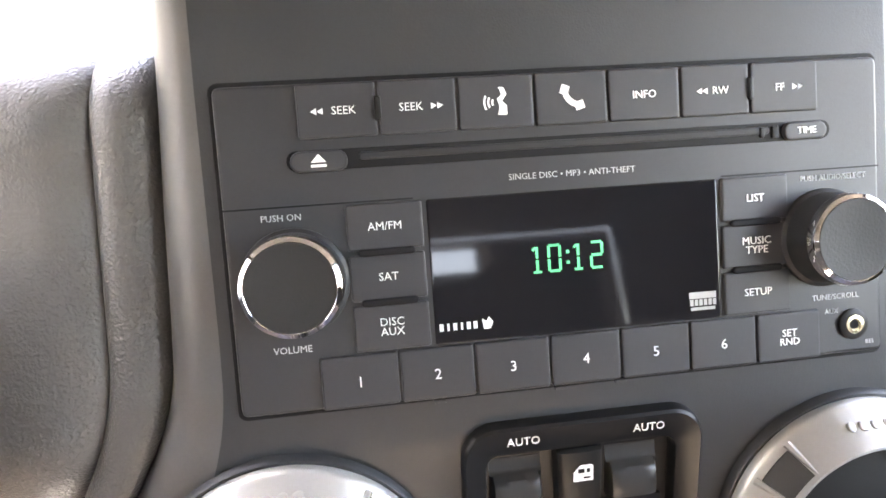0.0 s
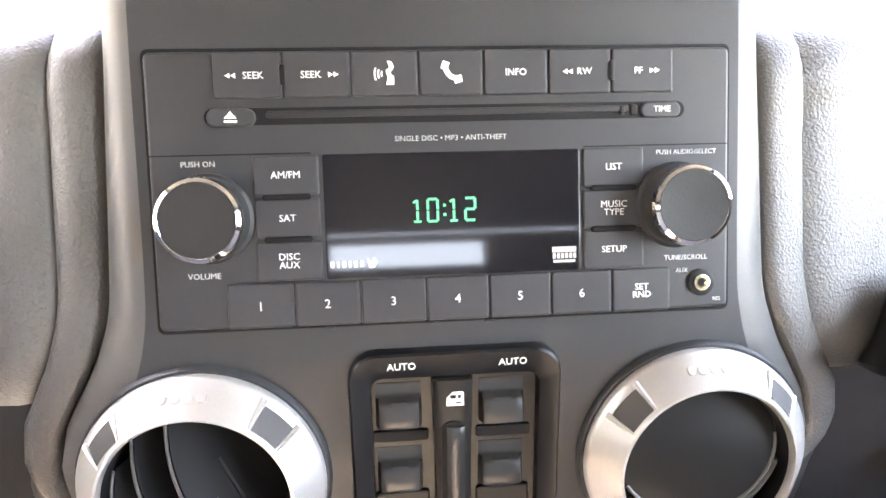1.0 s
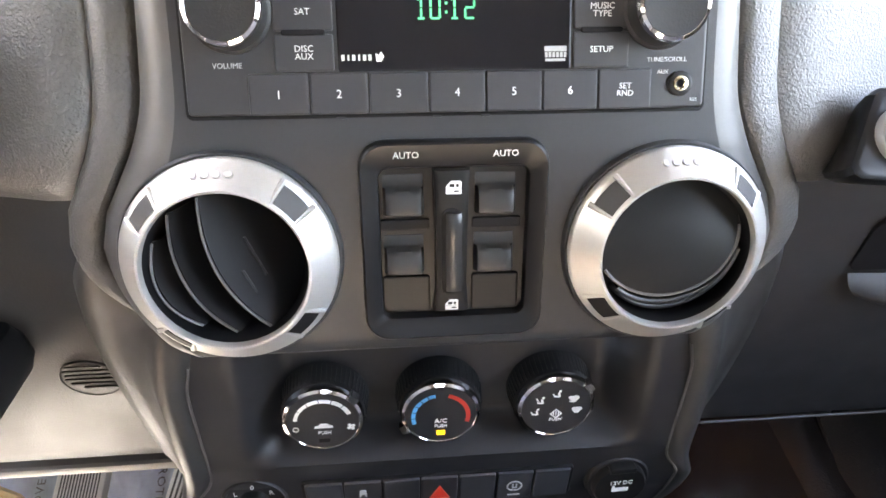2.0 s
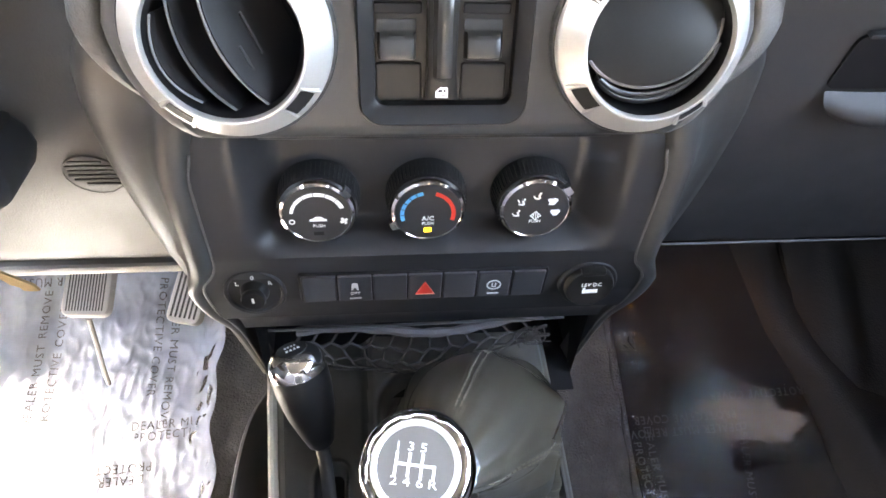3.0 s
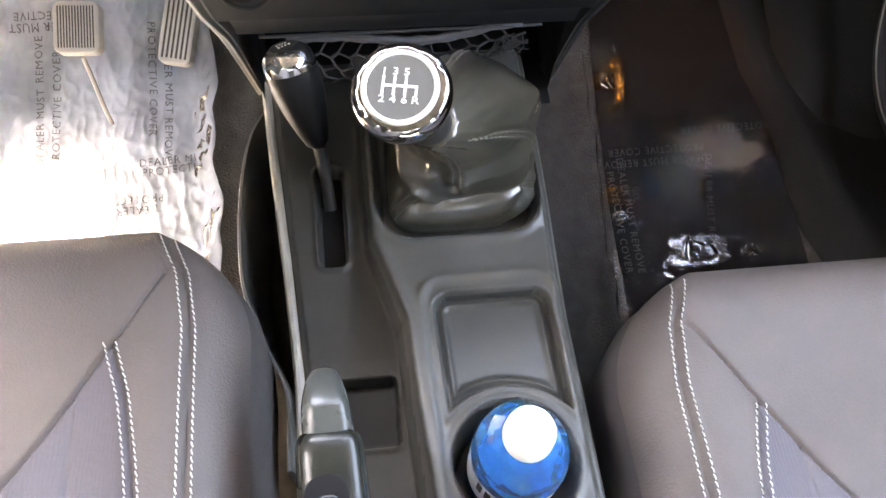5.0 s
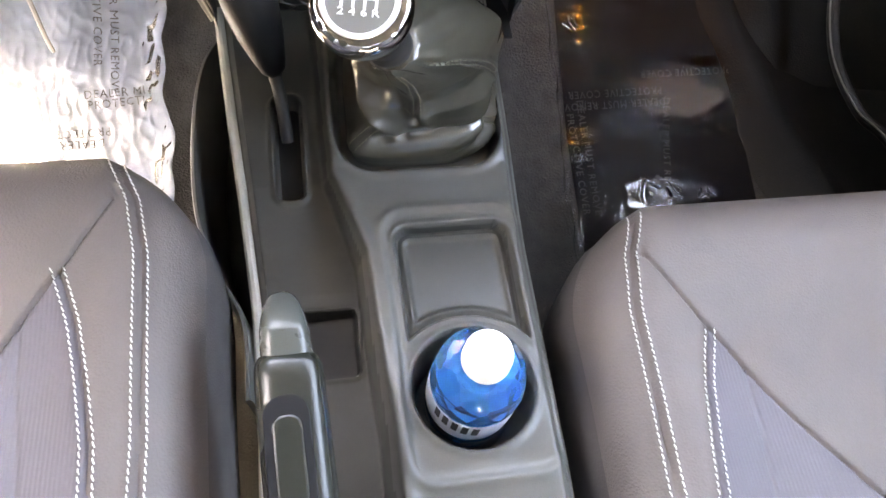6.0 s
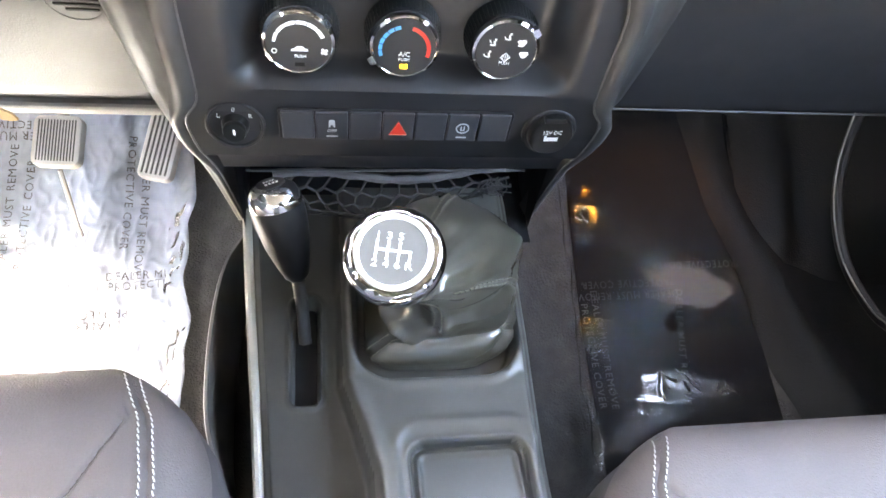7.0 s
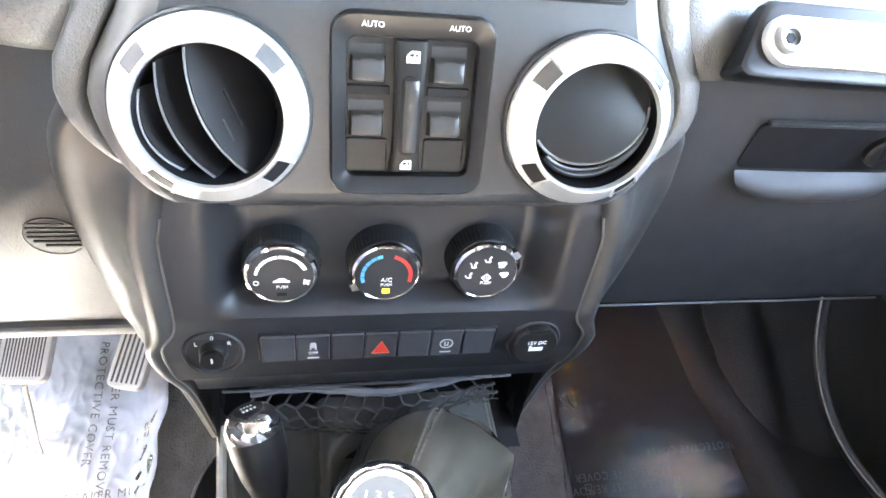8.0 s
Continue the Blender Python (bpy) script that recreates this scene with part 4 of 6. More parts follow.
def dial(x, kind):
    m = plane((x, 0.5, 441), (1, 0, 0), (0, 0.06, 0.998))
    k = part("dial", lathe(B(), m, [(23, -22), (22.4, -18), (21.4, -8), (20.6, -5), (20.2, -3)], 56), RUBBER, cp, "ribbed black dial")
    bm = B()
    for q in range(56):
        a = 2 * math.pi * q / 56
        d = Vector((math.cos(a), math.sin(a), 0))
        tube(bm, [m @ (d * 22.3 + Vector((0, 0, -17))), m @ (d * 21.2 + Vector((0, 0, -6)))], 0.45, 4)
    part("grip_ribs", bm, RUBBER, k)
    part("chrome_ring", lathe(B(), m, [(20.4, -4.5), (20.6, -2.6), (19.8, -0.6), (18.4, 0.2), (17.8, -0.4)], 56, cap0=False, cap1=False), CHROME, k, "chrome ring")
    part("dial_face", lathe(B(), m, [(18.2, -1.2), (17.8, 0.0), (0.4, 0.3)], 48), CLIMATE, k)
    ptr = {1: 40, 2: 205, 3: 38}[kind]
    a = radians(ptr)
    bm = B()
    shape(bm, m, [(19 * math.cos(a - 0.16), 19 * math.sin(a - 0.16)), (22.4 * math.cos(a - 0.1), 22.4 * math.sin(a - 0.1)), (22.4 * math.cos(a + 0.1), 22.4 * math.sin(a + 0.1)), (19 * math.cos(a + 0.16), 19 * math.sin(a + 0.16))], -4, 4.6)
    part("pointer", bm, CHROME, k)
    words("lettering", "PUSH", m, 0.5 if kind == 1 else 0, -7.4, 2.0, 0.35, INK, k)
    if kind == 1:
        bm = B()
        for q in range(6):
            arc_band(bm, m, 0.4, -0.6, 13.1 - 0.1 * q, 14.9, 172 - q * 25.5, 172 - q * 25.5 - 23.5, 0.25, 0.15)
        part("fan_scale", bm, INK, k)
        bm = B()
        arc_band(bm, m, -13.6, -4.4, 1.0, 1.6, 0, 359, 0.25, 0.15)
        part("off_mark", bm, INK, k)
        bm = B()
        for q in range(4):
            bar(bm, m, 13.8 + 1.2 * math.cos(q * 1.57 + 0.6), -4.2 + 1.2 * math.sin(q * 1.57 + 0.6), 1.9, 1.5, 0.25, 0.15, q * 90 + 30)
        part("fan_mark", bm, INK, k)
        bm = B()
        shape(bm, m, [(-4.4, -4.2), (-4.2, -2.9), (-2.4, -2.5), (-1.2, -1.2), (2.0, -1.2), (3.2, -2.5), (4.8, -2.9), (4.8, -4.2)], 0.25, 0.15)
        part("recirculation_mark", bm, INK, k)
        part("lamp_window", bar(B(), m, 0, -12.6, 5.5, 2.4, 0.2, 0.2), HOLE, k)
    if kind == 2:
        for col, a0, s in ((BLUE, 198, -1), (RED, -18, 1)):
            for q in range(1 if col is RED else 6):
                bm = B()
                if col is RED:
                    arc_band(bm, m, 0, -1, 12.7, 15.0, -18, 74, 0.25, 0.15)
                else:
                    arc_band(bm, m, 0, -1, 12.9, 15.0, 198 - q * 16.5, 198 - q * 16.5 - 14, 0.25, 0.15)
                part("heat_scale" if col is RED else "cold_scale", bm, col, k)
        words("lettering", "A/C", m, 0, -4.0, 2.9, 0.35, INK, k)
        part("amber_lamp", bar(B(), m, 0, -11.8, 4.2, 2.8, 0.3, 0.2), AMBER, k, "lit amber lamp")
    if kind == 3:
        for q, aa in enumerate((188, 142, 90, 38, -8)):
            x, y = 10.6 * math.cos(radians(aa)), 10.0 * math.sin(radians(aa)) - 0.6
            bm = B()
            if q < 4:
                bar(bm, m, x + 1.0, y + 1.9, 1.2, 1.2, 0.25, 0.15)
                bar(bm, m, x + 0.6, y - 0.3, 1.1, 3.0, 0.25, 0.15, 12)
                bar(bm, m, x - 0.7, y - 1.4, 2.6, 0.9, 0.25, 0.15, -10)
                bar(bm, m, x - 2.0, y + (0.8 if q % 2 else -0.6), 0.7, 2.2, 0.25, 0.15, 30)
            if q >= 3:
                shape(bm, m, [(x - 2.6, y + 1.0), (x - 2.0, y + 2.2), (x + 2.4, y + 2.2), (x + 3.0, y + 1.0), (x + 1.2, y - 1.6), (x - 0.8, y - 1.6)], 0.25, 0.15)
            part("airflow_mark", bm, INK, k)
        bm = B()
        arc_band(bm, m, 0, -3.6, 2.4, 3.2, 0, 359, 0.25, 0.15, 4)
        for q in (-1, 0, 1):
            bar(bm, m, q * 1.3, -3.4, 0.5, 3.2, 0.25, 0.15)
        part("defrost_mark", bm, INK, k)


dial(-61.6, 1)
dial(-2.8, 2)
dial(56.4, 3)

# mirror switch
mm = plane((-103.2, 2.0, 381), (1, 0, 0), (0, 0.05, 0.999))
mirror_switch = thing("mirror_switch", "round black mirror adjuster with a small joystick", "switch", (-103, 5, 364), "")
part("bezel", lathe(B(), mm, [(18, -4), (18, 1.6), (17.2, 2.6), (15.8, 2.2), (15.2, 0.8), (1, 0.6)], 40), RUBBER, mirror_switch)
st = part("joystick", lathe(B(), mm, [(8.6, 0.4), (8.0, 3), (6.8, 5.4), (7.2, 7.6), (6.6, 9.0), (0.4, 8.8)], 32, cx=0, cy=0), SWITCH, mirror_switch)
part("pointer_mark", bar(B(), mm, 0, 0.6, 1.3, 3.6, 8.9, 0.3), INK, st)
for txt, x, y in (("L", -9.4, 7.0), ("0", 0, 11.6), ("R", 9.6, 7.0)):
    words("lettering", txt, mm, x, y, 3.0, 1.3, INK, mirror_switch)

# switch bank
SM = plane((-3, 0.5, 383.2), (1, 0, 0), (0, -0.06, 0.998))
bank = thing("switch_bank", "row of black push switches with a red hazard triangle", "switch panel", (-3, 6, 371))
part("bank_frame", slab(B(), SM, 0, 0, 148.5, 25, 2, -5, 0.4, 0.6), HOLE, bank)
for k in range(7):
    x = -62.4 + 20.8 * k
    b = part("push_switch", slab(B(), SM, x, 0, 20.0, 23.6, 1.2, -2, 2.0, 1.0), BUTTON, bank)
    if k == 3:
        bm = B()
        shape(bm, SM, [(x - 5.6, -5.6), (x + 5.6, -5.6), (x, 5.6)], 2.0, 0.3)
        part("hazard_triangle", bm, RED, b, "red warning triangle")
        bm = B()
        for s in (1.55,):
            for (ax, ay), (bx_, by_) in (((-3.6, -3.4), (3.6, -3.4)), ((3.6, -3.4), (0, 3.6)), ((0, 3.6), (-3.6, -3.4))):
                tube(bm, [SM @ Vector((x + ax * s, -0.8 + ay * s, 2.1)), SM @ Vector((x + bx_ * s, -0.8 + by_ * s, 2.1))], 0.28, 4)
        part("triangle_edge", bm, mat("pale_red", (0.75, 0.25, 0.2), 0.4), b)
    if k == 1:
        bm = B()
        slab(bm, SM, x, 4.2, 3.6, 3.2, 0.8, 2.0, 2.25, 0.1, 2)
        for s in (-1.3, 1.3):
            bar(bm, SM, x + s, 0.9, 0.9, 2.6, 2.0, 0.25, 15 * s)
        bar(bm, SM, x, 2.2, 4.2, 1.0, 2.0, 0.25)
        part("skid_mark", bm, DIMINK, b)
        words("lettering", "OFF", SM, x, -3.6, 2.5, 2.1, DIMINK, b)
        part("lamp_window", bar(B(), SM, x, -8.2, 7, 1.0, 2.0, 0.2), DIMINK, b)
    if k == 5:
        bm = B()
        arc_band(bm, SM, x, 0.4, 3.6, 4.4, 0, 359, 2.0, 0.25)
        bar(bm, SM, x - 1.0, 0.4, 0.8, 3.6, 2.0, 0.25)
        bar(bm, SM, x + 1.0, 0.4, 0.8, 3.6, 2.0, 0.25)
        bar(bm, SM, x, -1.2, 2.6, 0.8, 2.0, 0.25)
        part("sway_bar_mark", bm, DIMINK, b)
        part("lamp_window", bar(B(), SM, x, -7.6, 7, 1.0, 2.0, 0.2), DIMINK, b)

# power outlet
pm = plane((98, 2.0, 380), (1, 0.03, 0), (0, 0.05, 0.999))
outlet = thing("power_outlet", "capped black twelve-volt power outlet", "power outlet", (98, 5, 362))
part("collar", lathe(B(), pm, [(18.4, -4), (18.4, 1.5), (17.4, 2.6), (16.4, 2.2)], 40), RUBBER, outlet)
cap = part("cap", lathe(B(), pm, [(15.6, 0), (15.4, 5.0), (14.4, 6.4), (10, 6.0), (0.4, 5.8)], 40), SWITCH, outlet)
part("cap_tab", slab(B(), pm, 0, 13.6, 15, 3.6, 1.2, 3, 8.0, 0.8), SWITCH, outlet)
words("lettering", "12V DC", pm, 0.5, 2.6, 2.9, 6.05, INK, cap)
bm = B()
bar(bm, pm, 0.4, -2.6, 9.6, 3.0, 6.05, 0.15)
bar(bm, pm, -3.6, -0.6, 1.6, 2.0, 6.05, 0.15)
part("power_mark", bm, INK, cap)

# storage pocket below the switches, with its net
pocket = thing("storage_pocket", "open dark storage pocket under the switch row", "storage bin", (0, 60, 275))
bm = B()
loops = []
for z, y, w in ((348, 9, 120), (342, 12, 119.5), (336, 13.5, 119), (332, 14, 118.5), (330.5, 16, 118.5), (330.5, 22, 118)):
    loops.append([Vector((w * k / 20, y, z)) for k in range(-20, 21)])
rings(bm, loops, closed=False)
part("upper_lip", bm, CLIMATE, pocket)
bm = B()
tube(bm, [(x, 14.2 + (x * 0.02), 329 - x * 0.012) for x in np.linspace(-104, 96, 24)], 1.1, 6)
part("lip_bead", bm, FACE, pocket)
# liner and end walls near-black, the pocket's inner shade put into the colour
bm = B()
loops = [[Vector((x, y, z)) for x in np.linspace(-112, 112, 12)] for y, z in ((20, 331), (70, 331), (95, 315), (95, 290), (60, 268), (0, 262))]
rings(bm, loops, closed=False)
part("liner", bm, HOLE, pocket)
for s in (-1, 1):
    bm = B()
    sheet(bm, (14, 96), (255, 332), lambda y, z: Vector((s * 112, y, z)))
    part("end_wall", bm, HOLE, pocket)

net = thing("storage_net", "black elastic net across the storage pocket", "net", (0, 20, 280))


def net_p(u, v):
    x = -86 + 170 * u
    pull = smooth(0.72, 1.0, u)
    top = 322 + 6 * pull - 3 * math.sin(math.pi * u)
    bot = lerp(u, [0, 0.15, 0.5, 0.8, 1.0], [306, 284, 282, 300, 318])
    z = top + (bot - top) * v
    return Vector((x + 2.5 * math.sin(17 * v + 5 * u), 16 - 12 * math.sin(math.pi * v * 0.8) + 3 * math.sin(9 * u), z))


bm = B()
NX, NY = 13, 4
for i in range(NX):
    for j in range(NY):
        cu, cv = (i + 0.5 * (j % 2) + 0.3) / NX, (j + 0.5) / NY
        hexa = [net_p(min(1, max(0, cu + 0.5 / NX * math.cos(radians(a)) * 1.12)), min(1.05, max(0, cv + 0.62 / NY * math.sin(radians(a))))) for a in (30, 90, 150, 210, 270, 330)]
        for k in (0, 1, 2, 3):
            tube(bm, [hexa[k], hexa[(k + 1) % 6]], 1.0, 5)
tagged(part("netting", bm, NET, net), kind="stuff")
bm = B()
tube(bm, [net_p(u, -0.02) + Vector((0, -1, 1)) for u in np.linspace(0, 1, 30)], [3.2 + 0.5 * math.sin(k * 1.7) for k in range(30)], 7)
part("top_cord", bm, mat("grey_elastic", (0.085, 0.082, 0.085), 0.8, grain=0.0012, bump=0.6), net, "dark grey elastic top cord")
bm = B()
rnd = random.Random(4)
for k in range(11):
    a = Vector((62 + rnd.random() * 24, 8 + rnd.random() * 4, 326 - rnd.random() * 6))
    tube(bm, curve([a, a + Vector((rnd.uniform(-8, 8), -3, -rnd.uniform(4, 10))), a + Vector((rnd.uniform(-10, 10), -2, -rnd.uniform(8, 16)))], 3), 0.5, 4)
tagged(part("gathered_cord", bm, NET, net), kind="stuff")


# ---------------------------------------------------------------- centre console
def rr_dist(x, y, x0, x1, y0, y1, r):
    """Signed distance into a rounded rectangle: positive inside."""
    dx, dy = abs(x - (x0 + x1) / 2) - ((x1 - x0) / 2 - r), abs(y - (y0 + y1) / 2) - ((y1 - y0) / 2 - r)
    return r - math.hypot(max(dx, 0), max(dy, 0)) - min(max(dx, dy), 0)


def con_z0(y):
    return lerp(y, [-460, -330, -240, -170, -110, -30, 30, 60], [279, 276, 268, 260, 256, 271, 284, 286])


def ridge_x(y):
    return lerp(y, [-460, -290, -230, -176, -140, -112, -50, 30], [-8, -11, -15, -17, -27, -36, -37, -38])


def con_left(y):
    return lerp(y, [-460, -273, -199, -108, -13, 40], [-85, -87, -90, -98, -106, -110])


def con_right(y):
    return lerp(y, [-460, -296, -184, -107, -26, 40], [79, 83, 87, 93, 92, 90])


CUP = (37, -273, 36)


def tray_in(x, y):
    """Distance into the coin tray: positive inside."""
    xc = 40 + (x - 40) / lerp(y, [-240, -165], [0.955, 1.0])
    return min(rr_dist(xc, y, 0, 79, -256, -159, 12), math.hypot(x - CUP[0], y - CUP[1] + 6) - 51)


def con_z(x, y):
    z = con_z0(y)
    xr = ridge_x(y)
    # left channel, dropping towards the hand brake
    low = lerp(y, [-460, -250, -190, -130, -90, -40, 40], [-50, -44, -36, -22, -14, -10, -8])
    ch = smooth(xr + 1, xr - 9, x)
    z += low * ch
    # ridge along the channel
    z += 2.2 * math.exp(-((x - xr - 3) / 5) ** 2) * smooth(60, 0, y)
    # transfer lever slot
    d = rr_dist(x, y, -77, -54, -123, -46, 8)
    z += 2.6 * math.exp(-(d / 1.8) ** 2) - 20 * smooth(1.2, 6, d)
    # gear boot opening
    d = rr_dist(x, y, -33, 87, -113, 12, 30)
    z += 2.0 * math.exp(-((d + 3) / 4) ** 2) - 22 * smooth(-1, 5, d)
    # coin tray
    d = tray_in(x, y)
    do = rr_dist(40 + (x - 40) / lerp(y, [-240, -165], [0.955, 1.0]), y, -12, 90, -330, -142, 22)
    z += 1.8 * math.exp(-((do - 4) / 3.5) ** 2)
    z += 1.0 * math.exp(-((d + 1.5) / 1.6) ** 2) - 9 * smooth(-0.5, 2.6, d) + 2.2 * math.exp(-((d - 6.5) / 2.0) ** 2)
    # cup well
    d = CUP[2] - math.hypot(x - CUP[0], y - CUP[1])
    z += 1.5 * math.exp(-((d + 2) / 2.5) ** 2) - 58 * smooth(-1, 5, d)
    # small tray beside the hand brake
    d = rr_dist(x, y, -74, -26, -249, -202, 5)
    z += 1.2 * math.exp(-((d + 0.5) / 1.5) ** 2) - 10 * smooth(0, 3, d)
    # outer edges roll over
    z -= 7 * smooth(con_left(y) + 7, con_left(y), x) + 7 * smooth(con_right(y) - 6, con_right(y), x)
    return z


console = thing("center_console", "dark grey moulded centre console between the seats", "console", (0, -150, 100))
bm = B()
ys = np.arange(-450, 40, 1.25)
us = np.linspace(0, 1, 165)
chan, tray, small = B(), B(), B()
skins = (bm, chan, tray, small)
pts = [[Vector((con_left(y) + u * (con_right(y) - con_left(y)), y, con_z(con_left(y) + u * (con_right(y) - con_left(y)), y))) for u in us] for y in ys]
kept = ({}, {}, {}, {})
for j in range(len(ys) - 1):
    for i in range(len(us) - 1):
        c = (pts[j][i] + pts[j + 1][i + 1]) / 2
        w = int(con_left(c.y) + 6 < c.x < ridge_x(c.y) - 3.5)
        if tray_in(c.x, c.y) > 1.2:
            w = 2
        elif rr_dist(c.x, c.y, -74, -26, -249, -202, 5) > 0.8:
            w = 3
        quad = []
        for key_ in ((j, i), (j, i + 1), (j + 1, i + 1), (j + 1, i)):
            if key_ not in kept[w]:
                kept[w][key_] = skins[w].verts.new(pts[key_[0]][key_[1]])
            quad.append(kept[w][key_])
        skins[w].faces.new(quad)
part("top_moulding", bm, CONSOLE, console, angle=60)
part("tray_liner", tray, mat("tray_rubber", (0.040, 0.041, 0.037), 0.34, grain=0.0007, bump=0.12, vary=0.18, blotch=30), console, "darker rubber liner of the coin tray", angle=60)
part("small_tray", small, RUBBER, console, "small black tray beside the hand brake", angle=60)
part("lever_channel", chan, CHANNEL, console, "smooth darker channel for the levers", angle=60)
# black sheet across the slot, in place of the shade of a deeper one
bm = B()
sheet(bm, np.linspace(-75, -56, 6), np.linspace(-121, -48, 20), lambda x, y: Vector((x, y, con_z0(y) + lerp(y, [-130, -90, -40], [-22, -14, -10]) - 11)))
part("slot_shade", bm, HOLE, console, "black sheet that stands for the shaded depth of the lever slot")
for side, fn in ((-1, con_left), (1, con_right)):
    bm = B()
    loops = []
    for y in np.linspace(-450, 40, 50):
        x, z = fn(y), con_z(fn(y), y)
        loops.append([Vector((x + side * a, y, max(z - h, 60))) for a, h in ((0, 0), (2.5, 3), (4, 9), (7, 60), (16, 110), (22, 190))])
    rings(bm, loops, closed=False)
    part("side_wall", bm, CONSOLE, console)
bm = B()
tube(bm, [(con_left(y) - 2.2, y, con_z(con_left(y), y) - 1.5) for y in np.linspace(-440, 30, 60)], [4.0] * 60, 10)
part("edge_rail", bm, RAIL, console, "pale edge rail with bounced light put into the colour")
bm = B()
pts = curve([(-116, 30, 240), (-128, 5, 238), (-134, -30, 234), (-135, -80, 230), (-131, -125, 226), (-118, -165, 222), (-100, -205, 226), (-95, -260, 240)], 6)
loops = []
for p in pts:
    loops.append([p + Vector((1.5, 0, -130)), p + Vector((1.5, 0, -2)), p + Vector((0.5, 0, 0)), p + Vector((-1.5, 0, -0.4)), p + Vector((-2.5, 0, -3)), p + Vector((-4, 0, -130))])
rings(bm, loops)
part("map_pocket", bm, CONSOLE, console, "thin curved map pocket wall")


# ---------------------------------------------------------------- gear lever
gear = thing("gear_lever", "leather-booted gear lever with a chrome-ringed knob", "gear lever", (25, -50, 245))
KNOB = Vector((-16, -138, 428))
AXIS = Vector((-0.16, -0.34, 0.93)).normalized()
collar = Vector((-0.5, -116, 381))
LEAN = (KNOB - collar).normalized()


# creases of the leather: angle and height at both ends, height of the ridge, width
CREASES = ((12, 0.14, 4, 0.60, 9, 0.30), (196, 0.54, 246, 0.22, 6, 0.11), (222, 0.70, 256, 0.30, -5, 0.12), (236, 0.20, 325, 0.23, -6, 0.055), (228, 0.10, 318, 0.09, 3, 0.2),
           (300, 0.06, 338, 0.30, -7, 0.12), (322, 0.06, 348, 0.28, 5, 0.14), (284, 0.55, 352, 0.32, -2, 0.34), (268, 0.30, 262, 0.42, 5, 0.13))
SEAMS = ((-104, 0.90, -101, 0.30), (-52, 0.92, -16, 0.24), (80, 0.92, 74, 0.30), (-128, 0.27, -139, 0.06), (-42, 0.20, -30, 0.12))


def off_line(ang, t, line):
    """Distance on the unrolled boot from a point to a line across it."""
    a0, t0, a1, t1 = line
    d = (ang - a0 + 180) % 360 - 180
    p, q = Vector((radians(d), 2.4 * (t - t0))), Vector((radians(a1 - a0), 2.4 * (t1 - t0)))
    return (p - q * min(1, max(0, p.dot(q) / q.dot(q)))).length


def boot_base(ang, t):
    c0, mid, c1 = Vector((24, -52, 240)), Vector((49, -18, 320)), collar
    c = (1 - t) ** 2 * c0 + 2 * t * (1 - t) * mid + t * t * c1
    ca, sa = math.cos(radians(ang)), math.sin(radians(ang))
    r0 = 1 / ((abs(ca) / 52) ** 5 + (abs(sa) / 53) ** 5) ** 0.2
    r = lerp(t, [0, 0.05, 0.12, 0.2, 0.3, 0.4, 0.5, 0.62, 0.75, 0.9, 1], [r0 * 0.90, r0 * 0.97, r0, r0 * 0.97, r0 * 0.92, r0 * 0.50 + 24, 46, 43, 35, 25, 15])
    tilt = LEAN.lerp(Vector((0, 0, 1)), 1 - max(t, 0.0) ** 1.5)
    d = Vector((ca, sa, 0))
    return c + (d - tilt * d.dot(tilt) * 0.8) * r


def boot_at(ang, t):
    """Leather boot: gathered top at the collar, slack folds, stretched foot in the opening."""
    t = float(t)
    p = boot_base(ang, t)
    nrm = (boot_base(ang + 3, t) - boot_base(ang - 3, t)).cross(boot_base(ang, t + 0.02) - boot_base(ang, t - 0.02)).normalized()
    ca, sa = math.cos(radians(ang)), math.sin(radians(ang))
    f = 0.0
    for cr in CREASES:
        f += cr[4] * math.exp(-(off_line(ang, t, cr[:4]) / cr[5]) ** 1.3)
    for sm in SEAMS:
        d = off_line(ang, t, sm)
        f += 1.7 * math.exp(-((d - 0.08) / 0.05) ** 2) - 1.4 * math.exp(-(d / 0.03) ** 2)
    f += 0.5 * noise.noise(Vector((ca * 1.6, sa * 1.6, 4 * t)))
    f += 0.5 * (1 - abs(noise.noise(Vector((ca * 1.2 + 3, sa * 1.2, 3.4 * t))))) ** 4
    f += 0.25 * (abs(noise.noise(Vector((ca * 2.6 + 7, sa * 2.6, 6 * t)))) - 0.2)
    f += 0.8 * math.sin(24 * t + 2.0 * math.sin(radians(3 * ang))) * smooth(0.62, 0.9, t) + 1.6 * math.sin(radians(11 * ang) + 3 * t) * smooth(0.72, 0.95, t)
    return p + nrm * f * smooth(0, 0.1, t) * smooth(1.10, 0.75, t)


bm = B()
rings(bm, [[boot_at(360 * k / 150, t) for k in range(150)] for t in np.linspace(0, 1, 84)], False, True)
boot = part("boot", bm, BOOT, gear, "creased glossy black leather boot", angle=80)
for a0, t0, a1, t1 in SEAMS:
    for off in (-3.6, 3.6):
        bm = B()
        n = 26 if abs(t1 - t0) > 0.3 else 10
        for q in range(n):
            ends = []
            for k in (q / n, (q + 0.62) / n):
                a, t = a0 + (a1 - a0) * k + off * 46 / (46 + 20 * (1 - abs(t0 + (t1 - t0) * k))), t0 + (t1 - t0) * k
                p = boot_at(a, t)
                nrm = (boot_at(a + 1.5, t) - p).cross(boot_at(a, t + 0.006) - p).normalized()
                ends.append(p + nrm * 0.3)
            tube(bm, ends, 0.42, 5)
        part("stitching", bm, THREAD, boot, "double row of grey stitching")
